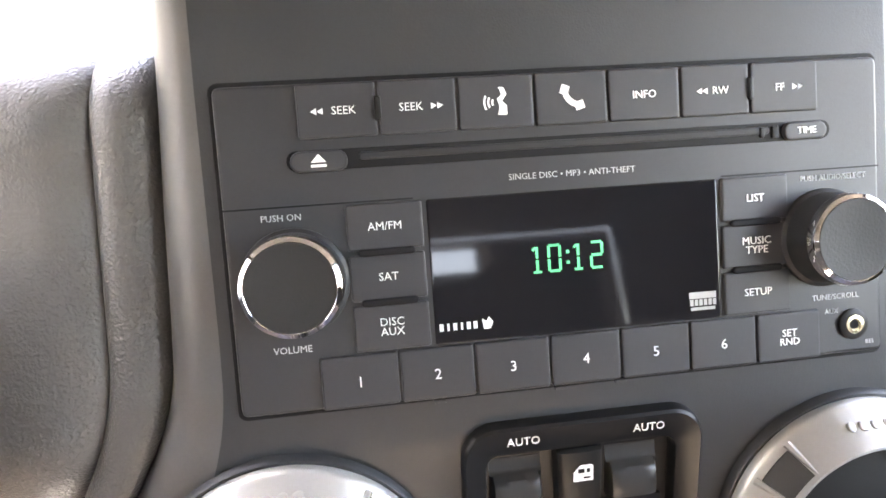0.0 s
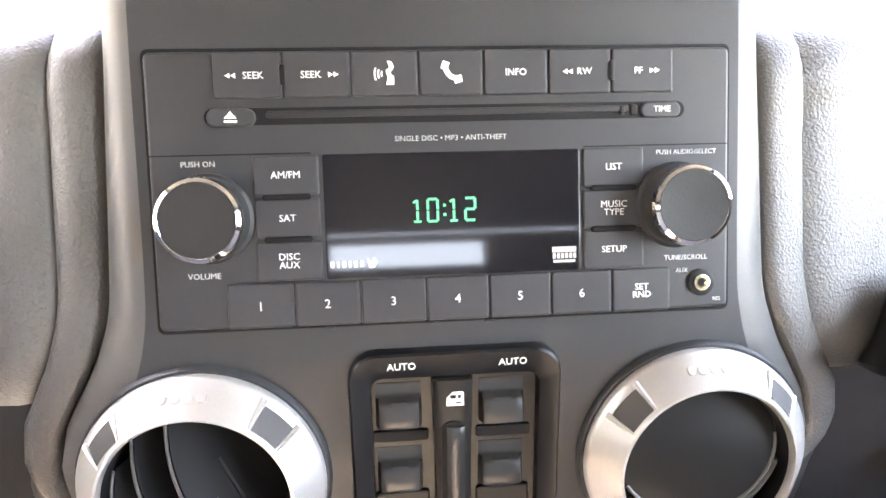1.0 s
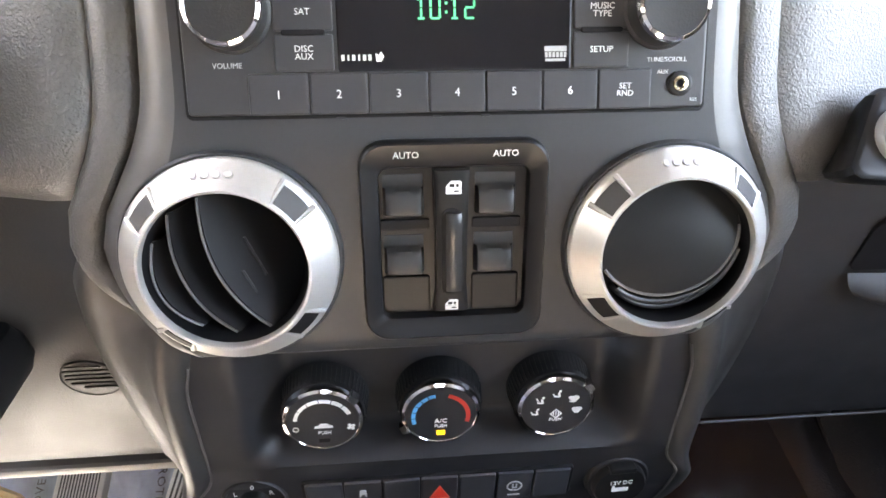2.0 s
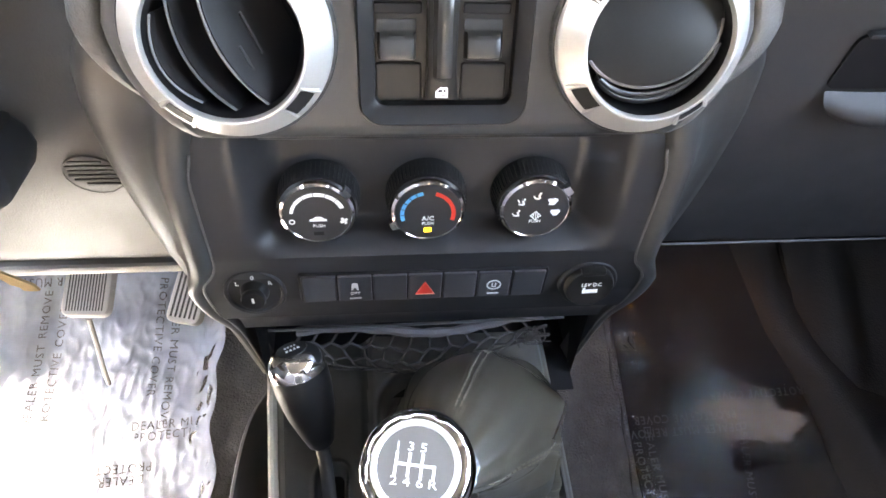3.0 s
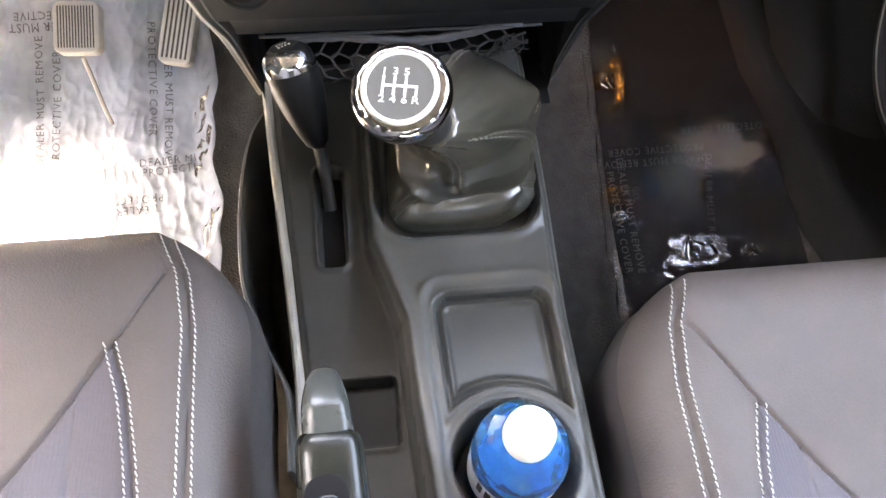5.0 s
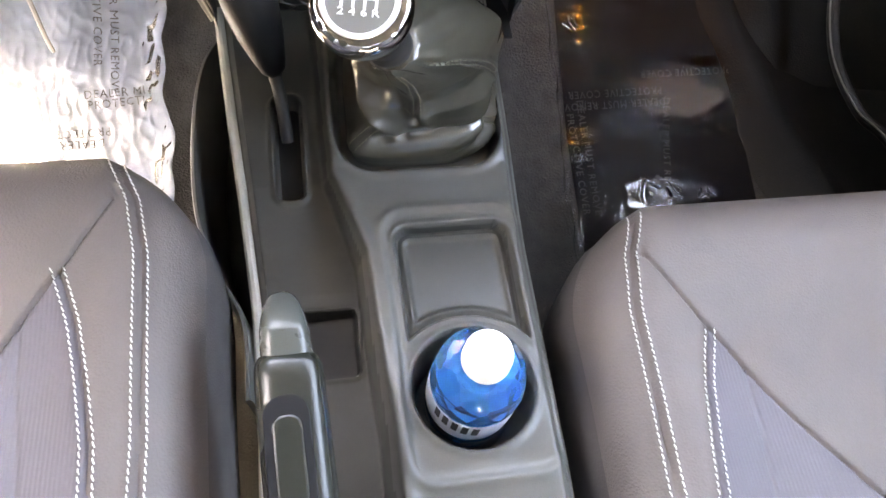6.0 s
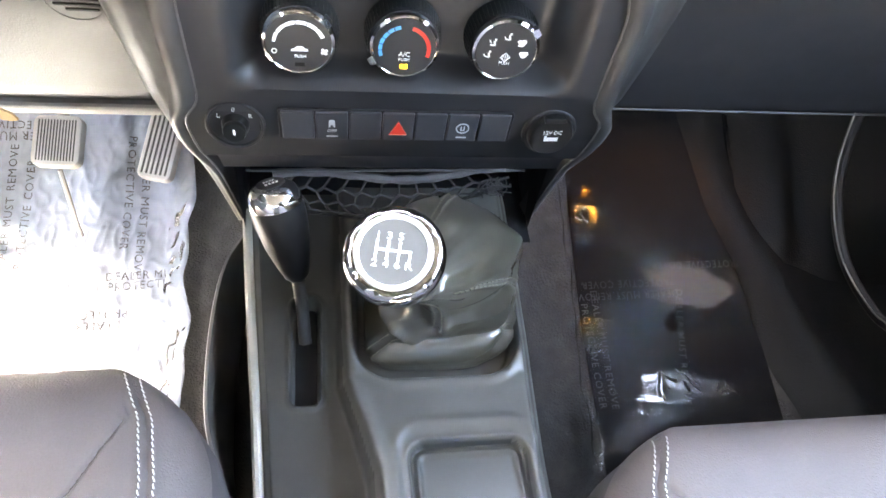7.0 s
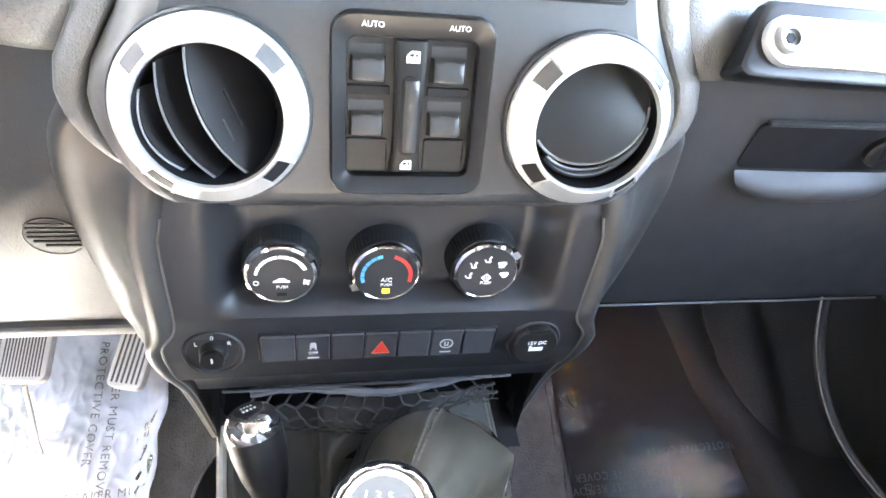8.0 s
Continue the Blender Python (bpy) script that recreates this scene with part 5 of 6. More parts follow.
LM = plane(KNOB, Vector((1, 0, 0)) - AXIS * AXIS.x, AXIS.cross(Vector((1, 0, 0)))) @ pose(0, 0, 0, 0, 0, -11)
part("shaft", tube(B(), curve([collar - LEAN * 6, collar + LEAN * 8, collar.lerp(KNOB, 0.5), KNOB - AXIS * 12], 6), [12.5] * 6 + [11.0] * 6 + [10.0] * 7, 24), RUBBER, gear)
prof = [(9, -20), (14, -18), (20.4, -11), (23.0, -3), (23.4, 1), (23.2, 3), (22.6, 4.8), (21.8, 6.2), (20.8, 7.0), (19.8, 7.5), (18.8, 7.7), (17.8, 7.8), (16.6, 7.5)]
bm = B()
loops = []
for r, d in prof:
    flute = 0.5 * math.exp(-((r - 20.8) / 1.6) ** 2) if d > 3 else 0.0
    loops.append([LM @ Vector((r * math.cos(a), r * math.sin(a), d - flute * max(0.0, math.cos(10 * a)) ** 1.5)) for a in np.linspace(0, 2 * math.pi, 161)[:-1]])
rings(bm, loops, True, False)
kn = part("knob", bm, DARKCHROME, gear, "polished fluted chrome knob, its dark reflections put into the colour", angle=60)
part("inner_ring", lathe(B(), LM, [(18.0, 6.8), (17.8, 8.2), (17.1, 9.0), (16.2, 8.9), (15.2, 8.0)], 56, cap0=False, cap1=False), mat("bright_satin", (0.80, 0.80, 0.79), 0.30, metal=0.6, vary=0.03), kn, "bright satin inner ring")
disc = part("shift_plate", lathe(B(), LM, [(15.8, 7.0), (15.6, 8.0), (0.4, 8.5)], 56), PLATE, gear, "satin silver plate with the shift pattern")
bm = B()
GATE = (-7.6, -2.5, 2.6, 7.6)
for x in GATE[:3]:
    bar(bm, LM, x, 2.4, 1.1, 4.8, 8.4, 0.5)
for x in GATE:
    bar(bm, LM, x, -2.2, 1.1, 4.4, 8.4, 0.5)
bar(bm, LM, 0, 0.2, 16.3, 1.1, 8.4, 0.5)
part("shift_pattern", bm, INK, disc)
for txt, x, y in (("1", GATE[0], 6.6), ("3", GATE[1], 6.8), ("5", GATE[2], 6.8), ("2", GATE[0], -6.3), ("4", GATE[1], -6.3), ("6", GATE[2], -6.3), ("R", GATE[3], -6.3)):
    words("lettering", txt, LM, x, y, 3.4, 8.7, INK, disc, stretch=1.3)

# transfer case lever
tl = thing("transfer_lever", "black transfer case lever with a chrome cap", "gear lever", (-66, -75, 245))
top, low_ = Vector((-82, -22, 338)), Vector((-70, -46, 284))
ax = (top - low_).normalized()
TM = Matrix.Translation(top) @ ax.to_track_quat("Z", "Y").to_matrix().to_4x4()
part("grip", lathe(B(), TM, [(5, -62), (8.5, -58), (11, -50), (15.5, -32), (17.6, -16), (17.8, -6), (17.4, -2)], 40), FRAME, tl)
cp_ = part("chrome_cap", lathe(B(), TM, [(17.5, -3), (17.6, 0), (16.6, 5), (14, 9), (9.5, 11.5), (8.8, 11.6)], 40), CHROME, tl, "polished chrome cap")
part("cap_plate", lathe(B(), TM, [(9.6, 11.2), (9.2, 12.0), (0.4, 12.6)], 28), RUBBER, cp_)
bm = B()
for k in range(4):
    bar(bm, TM, -3.6 + 2.4 * k, 2.4, 1.3, 2.0, 12.2, 0.5)
    bar(bm, TM, -2.6 + 2.0 * k, -2.2, 1.1, 1.6, 12.2, 0.5)
part("range_marks", bm, INK, cp_)
part("stem", tube(B(), curve([low_ + ax * 2, (-68, -56, 268), (-66, -76, 244)], 5), 4.6, 14), RUBBER, tl)

# hand brake
hb = thing("hand_brake", "grey plastic hand brake lever with a release button", "hand brake", (-62, -420, 250))


def hb_ring(y, w, h, zoff=0.0, n=28):
    out = []
    for k in range(n):
        a = 2 * math.pi * k / n
        cx_, cz = math.copysign(abs(math.cos(a)) ** 0.7, math.cos(a)), math.copysign(abs(math.sin(a)) ** 0.7, math.sin(a))
        out.append(Vector((-61.5 - (y + 262) * 0.06 + 0.86 * w * cx_ - 1.5, y, 326 + (y + 262) * 0.10 + zoff + h * cz)))
    return out


GREY = mat("grey_lever_plastic", (0.016, 0.018, 0.0145), 0.25, grain=0.0008, bump=0.1, vary=0.04, blotch=12, spec=0.4)
bm = B()
rings(bm, [hb_ring(y, w, h, z) for y, w, h, z in ((-460, 17, 13, -6), (-400, 18.5, 14, -3), (-330, 19.6, 13.5, -1), (-290, 19.6, 12.6, 0), (-274, 19.4, 12.0, 0), (-268, 18.9, 11.4, 0), (-264.5, 17.8, 10.4, 0), (-262.6, 16.4, 9.2, 0), (-262.2, 15.2, 8.2, 0))])
part("grip", bm, GREY, hb)
bm = B()
rings(bm, [hb_ring(y, w, h, z) for y, w, h, z in ((-268, 14.6, 9.0, 0.6), (-260, 14.6, 9.4, 0.8), (-252, 14.2, 9.6, 1.2), (-249.5, 14.0, 9.2, 1.2), (-243, 12.8, 7.8, 0.4), (-236, 10.8, 5.8, -0.8), (-231, 8.0, 3.8, -1.6), (-228.5, 4.4, 2.0, -2.0), (-228, 1.2, 0.6, -2.2))])
part("release_button", bm, mat("grey_button", (0.055, 0.060, 0.054), 0.28, grain=0.0008, bump=0.08), hb, "paler grey thumb button")
HBT = plane((-63, -300, 335.6), (1, 0.06, 0), (0, 1, 0.10))
# slab on top of the grip; its black holds the shade of a recess
part("grip_recess", slab(B(), HBT, 0, -26, 21, 86, 9, -3, 0.8, 0.4), HOLE, hb, "black slab on the grip with a recess's shade as its colour")
part("grip_inlay", slab(B(), HBT, 0.3, -34, 14, 84, 6, -1, 2.2, 1.4, 6), GREY, hb, "raised oval inlay")

# water bottle in the cup holder
bottle = thing("water_bottle", "small clear blue water bottle with a white cap", "bottle", (36, -272, 205))
WB = plane((37, -276, 207), (1, 0, 0.0), (0, 1, -0.05))
blue = bpy.data.materials.new("blue_clear_plastic")
blue.use_nodes = True
pb = blue.node_tree.nodes["Principled BSDF"]
pb.inputs["Base Color"].default_value = (0.0, 0.30, 1.0, 1)
pb.inputs["Roughness"].default_value = 0.05
pb.inputs["Transmission Weight"].default_value = 0.6
pb.inputs["Coat Weight"].default_value = 1.0
pb.inputs["Coat Roughness"].default_value = 0.02
pb.inputs["IOR"].default_value = 1.33
facet = blue.node_tree.nodes.new("ShaderNodeTexVoronoi")
facet.inputs["Scale"].default_value = 75
spot = blue.node_tree.nodes.new("ShaderNodeTexCoord")
blue.node_tree.links.new(spot.outputs["Object"], facet.inputs["Vector"])
dent = blue.node_tree.nodes.new("ShaderNodeBump")
dent.inputs["Strength"].default_value, dent.inputs["Distance"].default_value = 0.9, 0.004
blue.node_tree.links.new(facet.outputs["Distance"], dent.inputs["Height"])
blue.node_tree.links.new(dent.outputs[0], pb.inputs["Normal"])
blue.node_tree.links.new(dent.outputs[0], pb.inputs["Coat Normal"])
bm = B()
lathe(bm, WB, [(20, 0), (25, 2), (26.5, 8), (26.5, 40), (25.6, 46), (26.6, 54), (26.6, 76), (27.2, 80), (26.4, 84), (24.6, 90), (25.0, 92), (20, 99), (17, 102), (17.4, 103.5), (13.5, 106), (10.5, 109), (10.5, 114)], 56)
part("bottle_body", bm, blue, bottle, angle=50)
bm = B()
lathe(bm, WB, [(26.9, 44), (27.1, 46), (27.1, 72), (26.9, 74)], 48, cap0=False, cap1=False)
part("bottle_label", bm, mat("printed_label", (0.66, 0.69, 0.74), 0.4, vary=0.15, blotch=160), bottle, "white printed label")
bm = B()
for k in range(5):
    arc_band(bm, WB @ Matrix.Translation((0, 0, 66 - 0.5 * k)), 0, 0, 27.15, 27.5, 206 + 13 * k, 214 + 13 * k, -6.5, 13)
part("label_print", bm, DARKINK, bottle, "dark printed marks")
bm = B()
lathe(bm, WB, [(13.2, 108), (13.4, 110), (13.0, 119), (12.0, 120.8), (0.4, 121.4)], 40)
part("bottle_cap", bm, mat("white_cap", (0.82, 0.82, 0.81), 0.4, vary=0.03), bottle, "white screw cap")


# ---------------------------------------------------------------- seats
def seat(name, label, side, front, edge_in, top):
    """Front seat cushion. side -1: driver. front: y of the front edge, edge_in: x of the inner side, top: height."""
    s = thing(name, label, "car seat", (side * 360, front - 250, 90), "front seats")
    W2, cx = 250, edge_in + side * 250

    def lim(y):
        """Inner and outer x at a given y, with rounded front corners."""
        r = 84
        d = front - y
        k = 0 if d > r else r - math.sqrt(max(0, r * r - (r - d) ** 2))
        widen = 0.10 * max(0.0, d - 90)
        return edge_in + side * (k - widen * 0.4 + 12), edge_in + side * (500 - k)

    def up(x, y):
        a, b = lim(y)
        d = min(abs(x - a), abs(b - x), (front - y))
        R = 46
        z = top - 38 * (1 - math.sqrt(max(0.0, 1 - ((R - d) / R) ** 2))) if d < R else top
        u = abs(x - edge_in)
        # bolster higher than the middle panel
        bol = smooth(95, 45, u) + smooth(405, 455, u)
        mid = smooth(front - 70, front - 140, y)
        z += 4 * bol * mid - 8 * (1 - min(1, bol)) * mid
        return z

    sx = lambda u, y: lim(y)[0] + u * (lim(y)[1] - lim(y)[0])
    # seams, as x offsets from the inner edge
    late = 0 if side < 0 else 12
    seam1 = lambda y: line(front - y, ((0, 66), (26, 54), (46, 45), (80, 38.6), (130, 35.2), (180, 32.4), (420, 29)))
    diag = lambda u: front - late * 0.6 - line(min(u, 500 - u), ((30, 20), (54, 42), (76, 85), (92, 108), (106, 130), (119, 149), (190, 240), (250, 268)))
    ins = lambda y: line(front - y - late, ((0, 110), (86, 79), (118, 67.6), (150, 59.8), (180, 54), (420, 38)))
    mid = lambda y: line(front - y - late, ((0, 98), (118, 96.4), (145, 95), (176, 90), (420, 64)))

    def region(x, y):
        u = abs(x - edge_in)
        u = min(u, 500 - u)
        if u < seam1(y):
            return "bolster_a" if abs(x - edge_in) < 250 else "bolster_b"
        if y > diag(abs(x - edge_in)):
            return "front_panel"
        return "insert" if u > ins(y) else ("bolster_a" if abs(x - edge_in) < 250 else "bolster_b")

    def grooved(x, y):
        z = up(x, y)
        u = abs(x - edge_in)
        um = min(u, 500 - u)
        z += 1.1 * math.exp(-((abs(um - seam1(y)) - 3.3) / 2.2) ** 2) - 2.0 * math.exp(-((um - seam1(y)) / 1.3) ** 2)
        if um > seam1(y):
            z -= 2.2 * math.exp(-((y - diag(u)) / 2.4) ** 2)
            if y < diag(u) and um > ins(y):
                z -= 1.5 * math.exp(-((um - mid(y)) / 1.8) ** 2)
            if y < diag(u):
                z += 0.9 * math.exp(-((abs(um - ins(y)) - 3.2) / 2.0) ** 2) - 1.8 * math.exp(-((um - ins(y)) / 1.3) ** 2)
        return z

    us = list(np.linspace(0, 0.05, 14)) + list(np.linspace(0.053, 0.30, 120)) + list(np.linspace(0.305, 1, 56))
    vs = list(front - 46 * (1 - np.cos(np.linspace(0.02, math.pi / 2, 16)))) + list(np.arange(front - 47, front - 215, -1.2)) + list(np.arange(front - 217, front - 420, -5.0))
    pts = [[Vector((sx(u, y), y, grooved(sx(u, y), y))) for u in us] for y in vs]
    groups = {"bolster_a": B(), "bolster_b": B(), "front_panel": B(), "insert": B()}
    cache = {k: {} for k in groups}
    for j in range(len(vs) - 1):
        for i in range(len(us) - 1):
            c = (pts[j][i] + pts[j + 1][i + 1]) / 2
            g = region(c.x, c.y)
            vv = []
            for a, b in ((j, i), (j, i + 1), (j + 1, i + 1), (j + 1, i)):
                if (a, b) not in cache[g]:
                    cache[g][(a, b)] = groups[g].verts.new(pts[a][b])
                vv.append(cache[g][(a, b)])
            groups[g].faces.new(vv)
    for g, gb in groups.items():
        part(g.split("_")[0] if g[:3] == "bol" else g, gb, CLOTH if g == "insert" else SEAT, s, "ribbed blue-grey cloth insert" if g == "insert" else "", angle=80)
    # side wall
    bm = B()
    loops = []
    border = [(pts[j][0], -side) for j in range(len(vs) - 1, -1, -6)] + [(pts[0][i], 0) for i in range(0, len(us), 3)] + [(pts[j][-1], side) for j in range(0, len(vs), 6)]
    for p, sd_ in border:
        out = Vector((sd_, 0.0 if sd_ else 1.0, 0))
        loops.append([p, p + out * 3 + Vector((0, 0, -8)), p + out * 4 + Vector((0, 0, -30)), p + out * 2 + Vector((0, 0, -70)), p - out * 10 + Vector((0, 0, -150))])
    rings(bm, loops, closed=False)
    part("side_skirt", bm, SEATDARK, s, "side skirt with its shade put into a darker colour", angle=80)
    # twin stitching
    def stitch(path, n):
        bm = B()
        pp = [Vector(path(k / n)) for k in range(n + 1)]
        for k in range(n):
            skew = Vector((0.45 if k % 2 else 0.3, 0, 0))
            a, b = pp[k] - skew, pp[k].lerp(pp[k + 1], 0.74) + skew
            tube(bm, [a - Vector((0, 0, 0.2)), a.lerp(b, 0.5) + Vector((0, 0, 0.45)), b - Vector((0, 0, 0.2))], [0.34, 0.46, 0.34], 5)
        part("stitching", bm, WHITETHREAD, s, "raised white stitching")

    for off in (-3.3, 3.3):
        def p1(t):
            y = front - 14 - 312 * t
            x = edge_in + side * (seam1(y) + off)
            return (x, y, grooved(x, y) + 0.5)
        stitch(p1, 84)

        def p2(t):
            y = front - 86 - late - 260 * t
            x = edge_in + side * (ins(y) + off)
            return (x, y, grooved(x, y) + 0.5)
        stitch(p2, 70)
    # back rest, behind the view
    bm = B()
    loops = []
    for z in np.linspace(top - 40, top + 420, 12):
        w = 225 - 40 * smooth(top + 150, top + 420, z)
        loops.append([Vector((cx + x, front - 470 - (z - top) * 0.3 + y, z)) for x, y in rrect(0, 0, 2 * w, 110, 50, 0, 4)])
    rings(bm, loops)
    part("backrest", bm, SEAT, s)
    return s


seat("front_seat", "grey-brown leather driver's seat with white stitching and cloth insert", -1, -112, -101, 314)
seat("front_seat", "grey-brown leather passenger seat with white stitching and cloth insert", 1, -164, 95, 302)


# ---------------------------------------------------------------- pedals
def pedal(name, label, c, w, h, ribs, lean, arm, cant=0.03):
    p = thing(name, label, "pedal", (c[0], c[1] + 60, c[2] - 80))
    m = plane(c, (1, -0.05, 0.0), (cant, math.cos(radians(lean)), math.sin(radians(lean)))) if cant < 0.1 else plane(c, (1, -cant, 0), (cant, math.cos(radians(lean)), math.sin(radians(lean))))
    part("pad", slab(B(), m, 0, 0, w, h, 7, -6, 4, 2.0, 4), PEDALRUB, p, "grey ribbed rubber pad")
    for k in range(ribs):
        part("groove", bar(B(), m, (k - (ribs - 1) / 2) * (w - 10) / (ribs - 1), 0, (w - 10) / (ribs - 1) * 0.42, h - 9, 3.6, 0.7), PEDALGAP, p)
    part("arm", tube(B(), [m @ Vector((0, 0, -6)), *arm], 5, 10), STEEL, p)


pedal("brake_pedal", "square grey ribbed brake pedal", (-284, 139, 236), 40, 46, 13, 30, [(-284, 200, 260), (-284, 260, 380)])
pedal("accelerator_pedal", "narrow grey ribbed accelerator pedal", (-205, 160, 214), 32, 70, 6, 30, [(-205, 220, 230), (-210, 260, 380)], 0.24)
bm = B()
tube(bm, curve([(-282, 118, 222), (-280, 108, 200), (-277, 95, 177), (-274, 88, 166)], 6), [2.2] * 18 + [1.4], 8)
cord = part("pedal_tag", bm, PEDALRUB, bpy.data.objects["brake_pedal"], "thin pale strap hanging below the pad")
pedal("clutch_pedal", "square grey ribbed clutch pedal", (-392, 120, 232), 62, 62, 12, 26, [(-392, 190, 260), (-392, 260, 380)])


# ---------------------------------------------------------------- protective film over the footwells
CRUMPLES = ((214, 116, 17, 8, 0.9), (208, 4, 16, 12, 0.4), (224, 0, 14, 12, 0.45), (280, -58, 30, 18, 2.2), (250, -72, 10, 12, 2.0), (300, 2, 5, 16, 1.2), (205, 60, 22, 12, 0.5), (334, -64, 12, 7, 1.4), (412, -66, 14, 8, 1.5))


def wrinkle(x, y, amp):
    v = Vector((x, y, 0)) * 0.012
    n1 = noise.noise(v + Vector((3.1, 0.4, 0)))
    n2 = noise.noise(v * 2.6 + Vector((0, 7.7, n1)))
    n3 = noise.noise(v * 6.0 + Vector((1.7, 2.2, n2)))
    if x > 0:
        # nearly flat, with a few tight nests of creases
        z = 0.8 * n1 + 0.3 * n2 + 5.0 * math.exp(-((x - 216) / 24) ** 2 - ((y + 12) / 18) ** 2)
        for a, b, ra, rb, h in CRUMPLES:
            k = math.exp(-((x - a) / ra) ** 2 - ((y - b) / rb) ** 2)
            if k > 0.01:
                bend = (x - a) * 0.25 + (y - b) + 0.02 * (x - a) ** 2
                z += h * k * (0.7 * math.sin(bend * 0.75 + 5 * n2) + 1.5 * noise.noise(Vector((x * 0.16, y * 0.24, n1))))
        return z
    amp += 8 * 0.7 * math.exp(-(((x + 195) / 14) ** 2)) * smooth(-120, -40, y) * smooth(140, 60, y) * (0.5 + noise.noise(v * 9))
    w1, w2 = Vector((x * 0.035 + y * 0.012, y * 0.006 - x * 0.004, n1)), Vector((x * 0.010 - y * 0.004, y * 0.042 + x * 0.014, 3 + n1))
    lines = (1 - abs(noise.noise(w1))) ** 5 + 0.8 * (1 - abs(noise.noise(w2))) ** 5
    streaks = (1 - abs(noise.noise(Vector((x * 0.020 + y * 0.05, y * 0.020 - x * 0.10, 6 + n1))))) ** 6
    return amp * (0.5 * abs(n1) + 0.28 * lines + 0.26 * streaks + 0.07 * n3)


def film_z(x, y):
    return floor_z(x, y) + 4 + wrinkle(x, y, 4)


def film(name, label, x0, x1, y0, y1, material, edge):
    f = thing(name, label, "plastic sheet", ((x0 + x1) / 2, (y0 + y1) / 2, floor_z(0, (y0 + y1) / 2)))
    bm = B()
    us, vs = np.linspace(0, 1, 240), np.linspace(y0, y1, 320)

    def fn(u, y):
        a = x0 + (edge * 7 * noise.noise(Vector((0.3, y * 0.03, 0))) if edge > 0 else 0)
        b = x1 + (7 * noise.noise(Vector((5.3, y * 0.03, 0))) if edge < 0 else 0)
        x = a + u * (b - a)
        return Vector((x, y, film_z(x, y) + (10 * smooth(0.94, 1.0, u) if edge < 0 else 34 * smooth(0.07, 0, u))))
    sheet(bm, us, vs, fn)
    part("sheet", bm, material, f, angle=70)
    return f


# sheet added over the carpet; its near-black holds the footwell's shade
floor_shade = thing("floor_shade_sheet", "near-black sheet under the clear film, added for the footwell's shade", "floor mat", (297, 0, 78))
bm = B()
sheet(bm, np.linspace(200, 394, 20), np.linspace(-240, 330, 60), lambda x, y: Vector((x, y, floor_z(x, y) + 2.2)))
part("dark_sheet", bm, mat("footwell_shade_black", (0.0030, 0.0030, 0.0031), 0.8, grain=0.002, bump=0.3, spec=0.1), floor_shade)
fl = film("protective_film", "crumpled milky plastic film printed with dealer notice", -560, -180, -260, 330, FILM_L, -1)
fr = film("protective_film", "crumpled clear plastic film printed with dealer notice", 178, 402, -260, 330, FILM_R, 1)
bm = B()
sheet(bm, np.linspace(238, 400, 60), np.linspace(0, 80, 30), lambda x, y: Vector((x, y, film_z(x, y) + 0.6)))
part("slack_fold", bm, FILM_FOLD, fr, "slack milky fold of the film", angle=70)

# doubled, crackling creases that catch the lamp and the windows: x, y, half sizes, height, pitch, way of the ridges, lean
for a, b, ra, rb, h, pitch, way_, lean, lift in ((214, 114, 20, 12, 0.40, 8.0, 100, 0.46, 2.4), (214, 90, 15, 7, 0.4, 9, 70, 0.44, 2.4), (214, -2, 24, 13, 0.42, 8.5, 75, 0.09, 5), (206, -22, 12, 8, 0.45, 8, 60, 0.11, 3.5), (302, 0, 7, 15, 0.6, 7, 110, 0.06, 5),
                                                 (282, -60, 40, 20, 0.85, 10, 25, 0.23, 2.4), (256, -76, 16, 12, 0.8, 9, 40, 0.2, 2.4), (336, -64, 16, 8, 0.7, 9, 15, 0.23, 2.4), (193, -98, 9, 42, 0.8, 7, 95, 0.227, 2.4)):
    bm = B()

    def crease_at(u, v):
        q = 1 - 0.22 * abs(math.sin(5 * u + 2 * v)) - 0.12 * abs(math.sin(11 * v - 3 * u))
        x, y = a + ra * u * math.sqrt(1 - 0.5 * v * v) * q, b + rb * v * math.sqrt(1 - 0.5 * u * u) * q
        across = -(x - a) * math.sin(radians(way_)) + (y - b) * math.cos(radians(way_))
        along = (x - a) * math.cos(radians(way_)) + (y - b) * math.sin(radians(way_))
        n = noise.noise(Vector((x * 0.05, y * 0.05, 2)))
        w = 0.5 * across / pitch + 0.003 * along ** 2 + 0.9 * n
        ridge = math.sin(math.pi * w * 4) + 0.35 * math.sin(5.1 * w * math.pi + along * 0.15)
        fade = smooth(0.95, 0.35, math.hypot(u, v) * 0.8 + 0.3 * n)
        z = h * fade * (ridge + 0.8 * noise.noise(Vector((x * 0.13, y * 0.13, 5)))) + lean * (y - b)
        return Vector((x, y, film_z(a, b) + lift + z + (34 * smooth(15, 0, x - 178) if x < 200 and b < -60 else 0)))

    sheet(bm, np.linspace(-1, 1, 70), np.linspace(-1, 1, 60), crease_at)
    part("crease", bm, FILM_CREASE, fr, "glossy doubled crease in the film", angle=80)


def notice(f, text, x, y, turn, h=7.5, stretch=0.95, ink=FILMINK):
    m = Matrix.Translation((x, y, 0)) @ pose(0, 0, 0, 0, 0, turn)
    words("printed_notice", text, m, 0, 0, h, 0, ink, f, "dark grey printed capitals", stretch=stretch, space=1.15,
          follow=lambda p: Vector((p.x, p.y, film_z(p.x, p.y) + 1.2)))


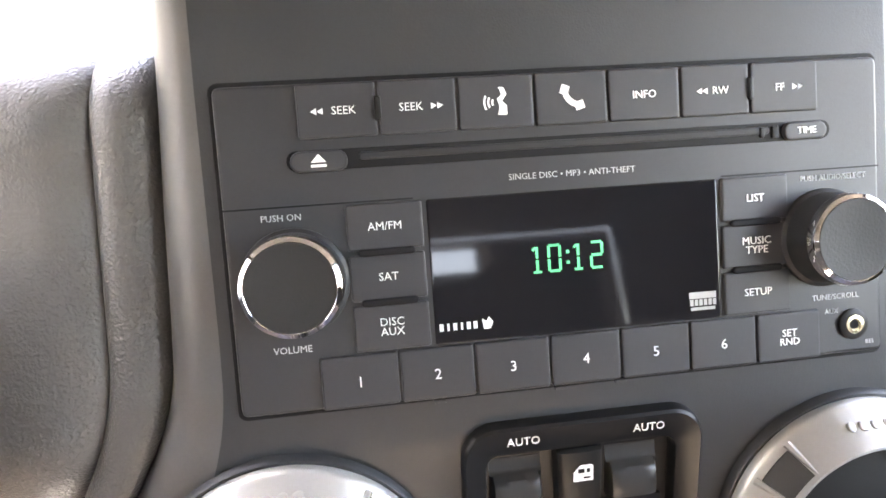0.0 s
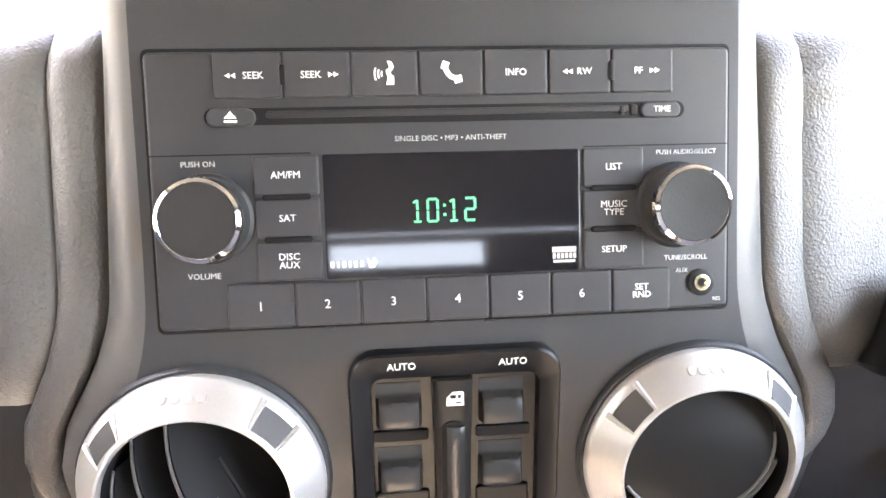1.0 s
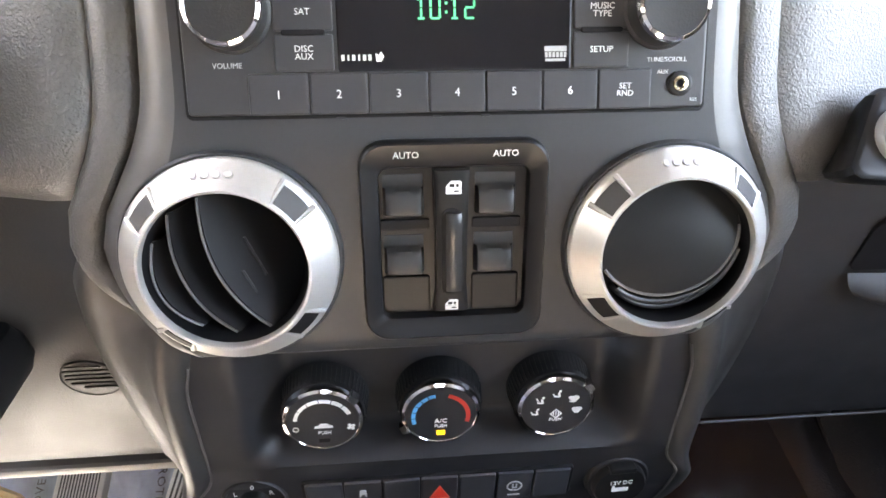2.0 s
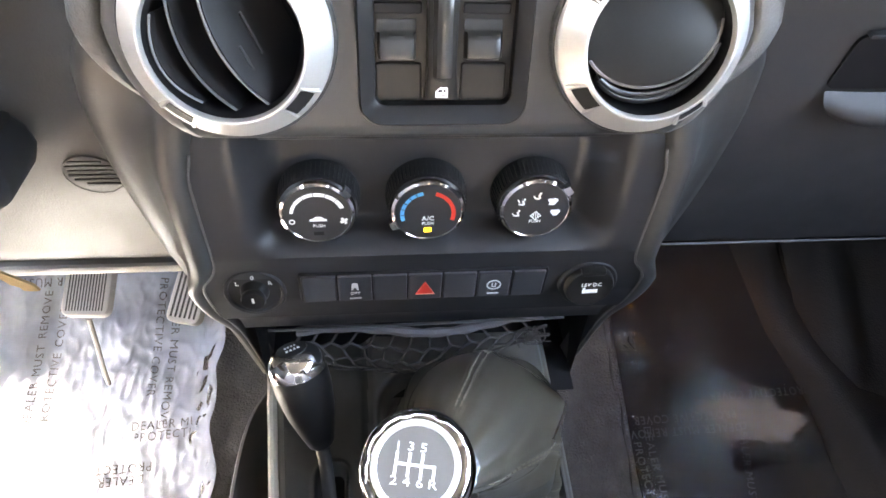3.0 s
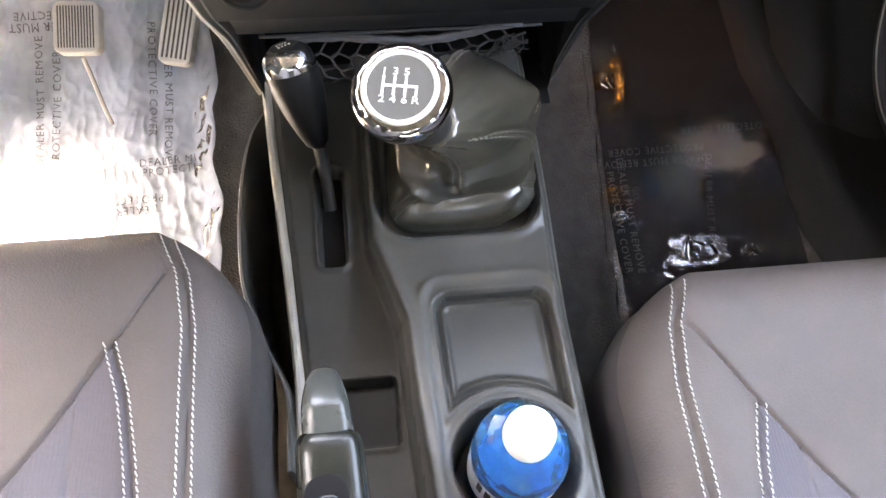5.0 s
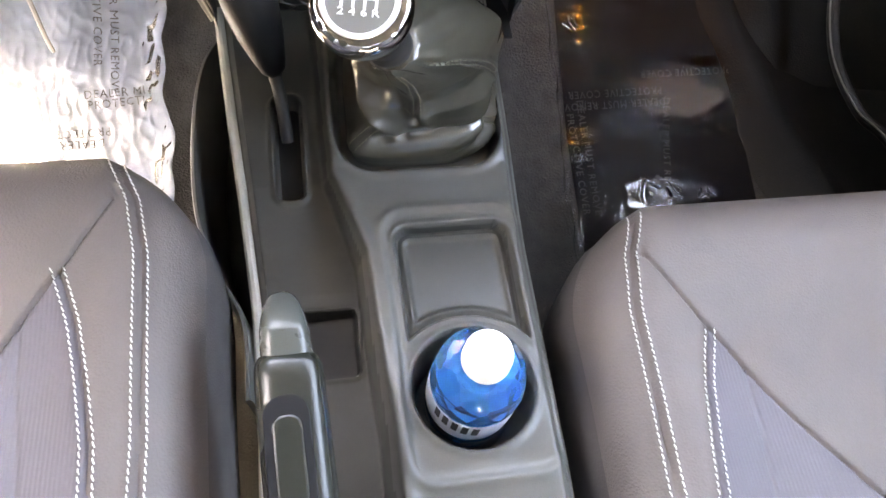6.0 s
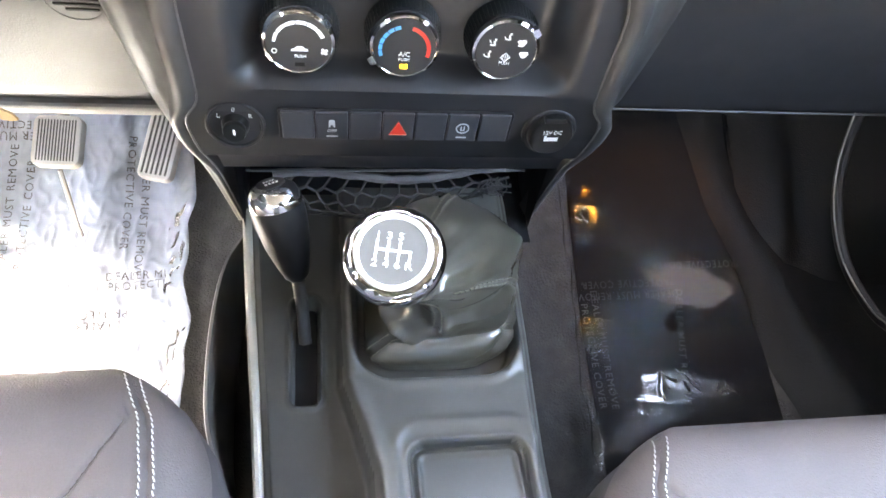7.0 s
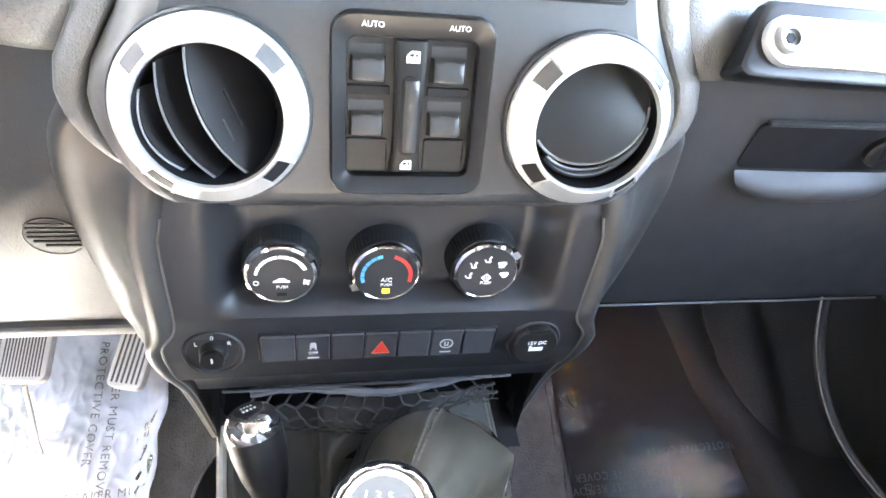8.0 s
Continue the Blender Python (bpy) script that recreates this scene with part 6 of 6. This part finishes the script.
L1, L2 = "DEALER MUST REMOVE", "PROTECTIVE COVER"
notice(fl, "DEALER MUST", -220, 59.5, 2)
notice(fl, "PROTECTIVE", -221, 50.5, 2)
notice(fl, "DEALER", -258, 17, 182)
notice(fl, "PROTECT", -257, 26.5, 182)
notice(fl, L1, -226, 116, -92)
notice(fl, L2, -240, 134, -92)
notice(fl, L1, -344, 119, 89)
notice(fl, L2, -329, 112, 88)
notice(fl, "DEALER MUST", -334, 184, 180)
notice(fl, "PROTECTIVE", -333, 194, 180)
notice(fl, L1, -430, 60, 93)
notice(fl, L2, -416, 55, 93)
notice(fr, L1, 252, 32.5, 181, ink=DARKINK)
notice(fr, L2, 256, 44, 181, ink=DARKINK)
notice(fr, L1, 218, -20, -88, ink=DARKINK)
notice(fr, L2, 206, -26, -88, ink=DARKINK)
notice(fr, L1, 303, -20, -98, ink=DARKINK)
notice(fr, L2, 336, 62, 181, ink=DARKINK)

# ---------------------------------------------------------------- passenger side sill and glint lamp
sill = thing("door_sill_trim", "dark grey curved sill trim by the passenger door", "trim panel", (450, 0, 100))
bm = B()
path_ = curve([(340, 330, 300), (360, 160, 190), (398, 60, 150), (420, -20, 130), (446, -120, 122), (470, -400, 120)], 8)
loops = []
for p in path_:
    loops.append([p + Vector((a, 0.2 * a, h)) for a, h in ((-30, -26), (-8, -6), (0, 0), (10, 3), (24, 2), (40, -6), (80, -8), (260, 4))])
rings(bm, loops, closed=False)
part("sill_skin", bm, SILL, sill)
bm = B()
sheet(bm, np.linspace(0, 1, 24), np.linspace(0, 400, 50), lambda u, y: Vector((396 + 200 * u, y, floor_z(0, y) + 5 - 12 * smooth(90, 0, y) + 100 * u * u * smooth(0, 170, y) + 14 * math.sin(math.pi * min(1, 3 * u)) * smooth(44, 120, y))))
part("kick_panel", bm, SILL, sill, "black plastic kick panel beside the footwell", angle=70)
bm = B()
tube(bm, curve([(494, 180, 330), (470, 110, 240), (462, 40, 196), (480, -20, 172), (505, -60, 166), (540, -200, 160)], 8), 5.5, 10)
part("door_seal", bm, RUBBER, sill, "black rubber door seal")
bm = B()
tube(bm, curve([(488, 180, 333), (464, 110, 244), (456, 40, 200), (474, -20, 177), (499, -60, 171), (534, -200, 165)], 8), 0.9, 6)
part("seal_strip", bm, STEEL, sill, "thin bright strip")

wiring = thing("door_wiring", "black wiring plugs and hoses by the door hinge", "wiring", (555, 175, 180))
for k, (c, w, h, turn) in enumerate((((520, 196, 292), 26, 40, 20), ((548, 188, 262), 22, 30, -15), ((572, 176, 300), 24, 46, 8))):
    part("plug", slab(slab(B(), plane(c, (1, -0.3, 0), (0.1, 0.4, 0.9)) @ pose(0, 0, 0, 0, 0, turn), 0, 0, w, h, 4, -14, 4, 2.0), plane(c, (1, -0.3, 0), (0.1, 0.4, 0.9)) @ pose(0, 0, 0, 0, 0, turn), 0, 0, w - 9, h - 10, 2, 3, 8, 1.2), SWITCH, wiring)
for k, way_ in enumerate((((598, 130, 330), (580, 150, 268), (556, 176, 232), (530, 214, 226), (505, 240, 300)), ((598, 160, 250), (574, 168, 222), (545, 196, 214), (520, 240, 260)), ((540, 150, 205), (566, 140, 190), (596, 128, 196)))):
    part("hose", tube(B(), curve(way_, 10), [4.6 + 0.5 * (q % 2) for q in range(10 * (len(way_) - 1) + 1)], 9), CLIMATE, wiring)

# lamp out of view, added so that the film shows amber glints
lamp = thing("glint_lamp", "small unseen warm lamp added under the dash for amber glints", "lamp", (290, 96, 334))
part("lamp_housing", box(B(), (262, 82, 342), (318, 110, 352), 2.0), RUBBER, lamp)
bm = B()
slab(bm, plane((290, 92, 342), (1, 0, 0), (0, -1, 0)), 0, 0, 7, 4.4, 1.8, -1, 2, 1, 4)
# hood added to keep the lamp's light off the sill
part("lamp_hood", lathe(B(), plane((290, 92, 343), (1, 0, 0), (0, -1, 0)), [(10.4, 0), (10.4, 14), (9.2, 14), (9.2, 0)], 24, cap0=False, cap1=False), RUBBER, lamp)
part("lamp_lens", bm, glow("warm_bulb", (1.0, 0.42, 0.06), 15.0), lamp, "lit amber lens")
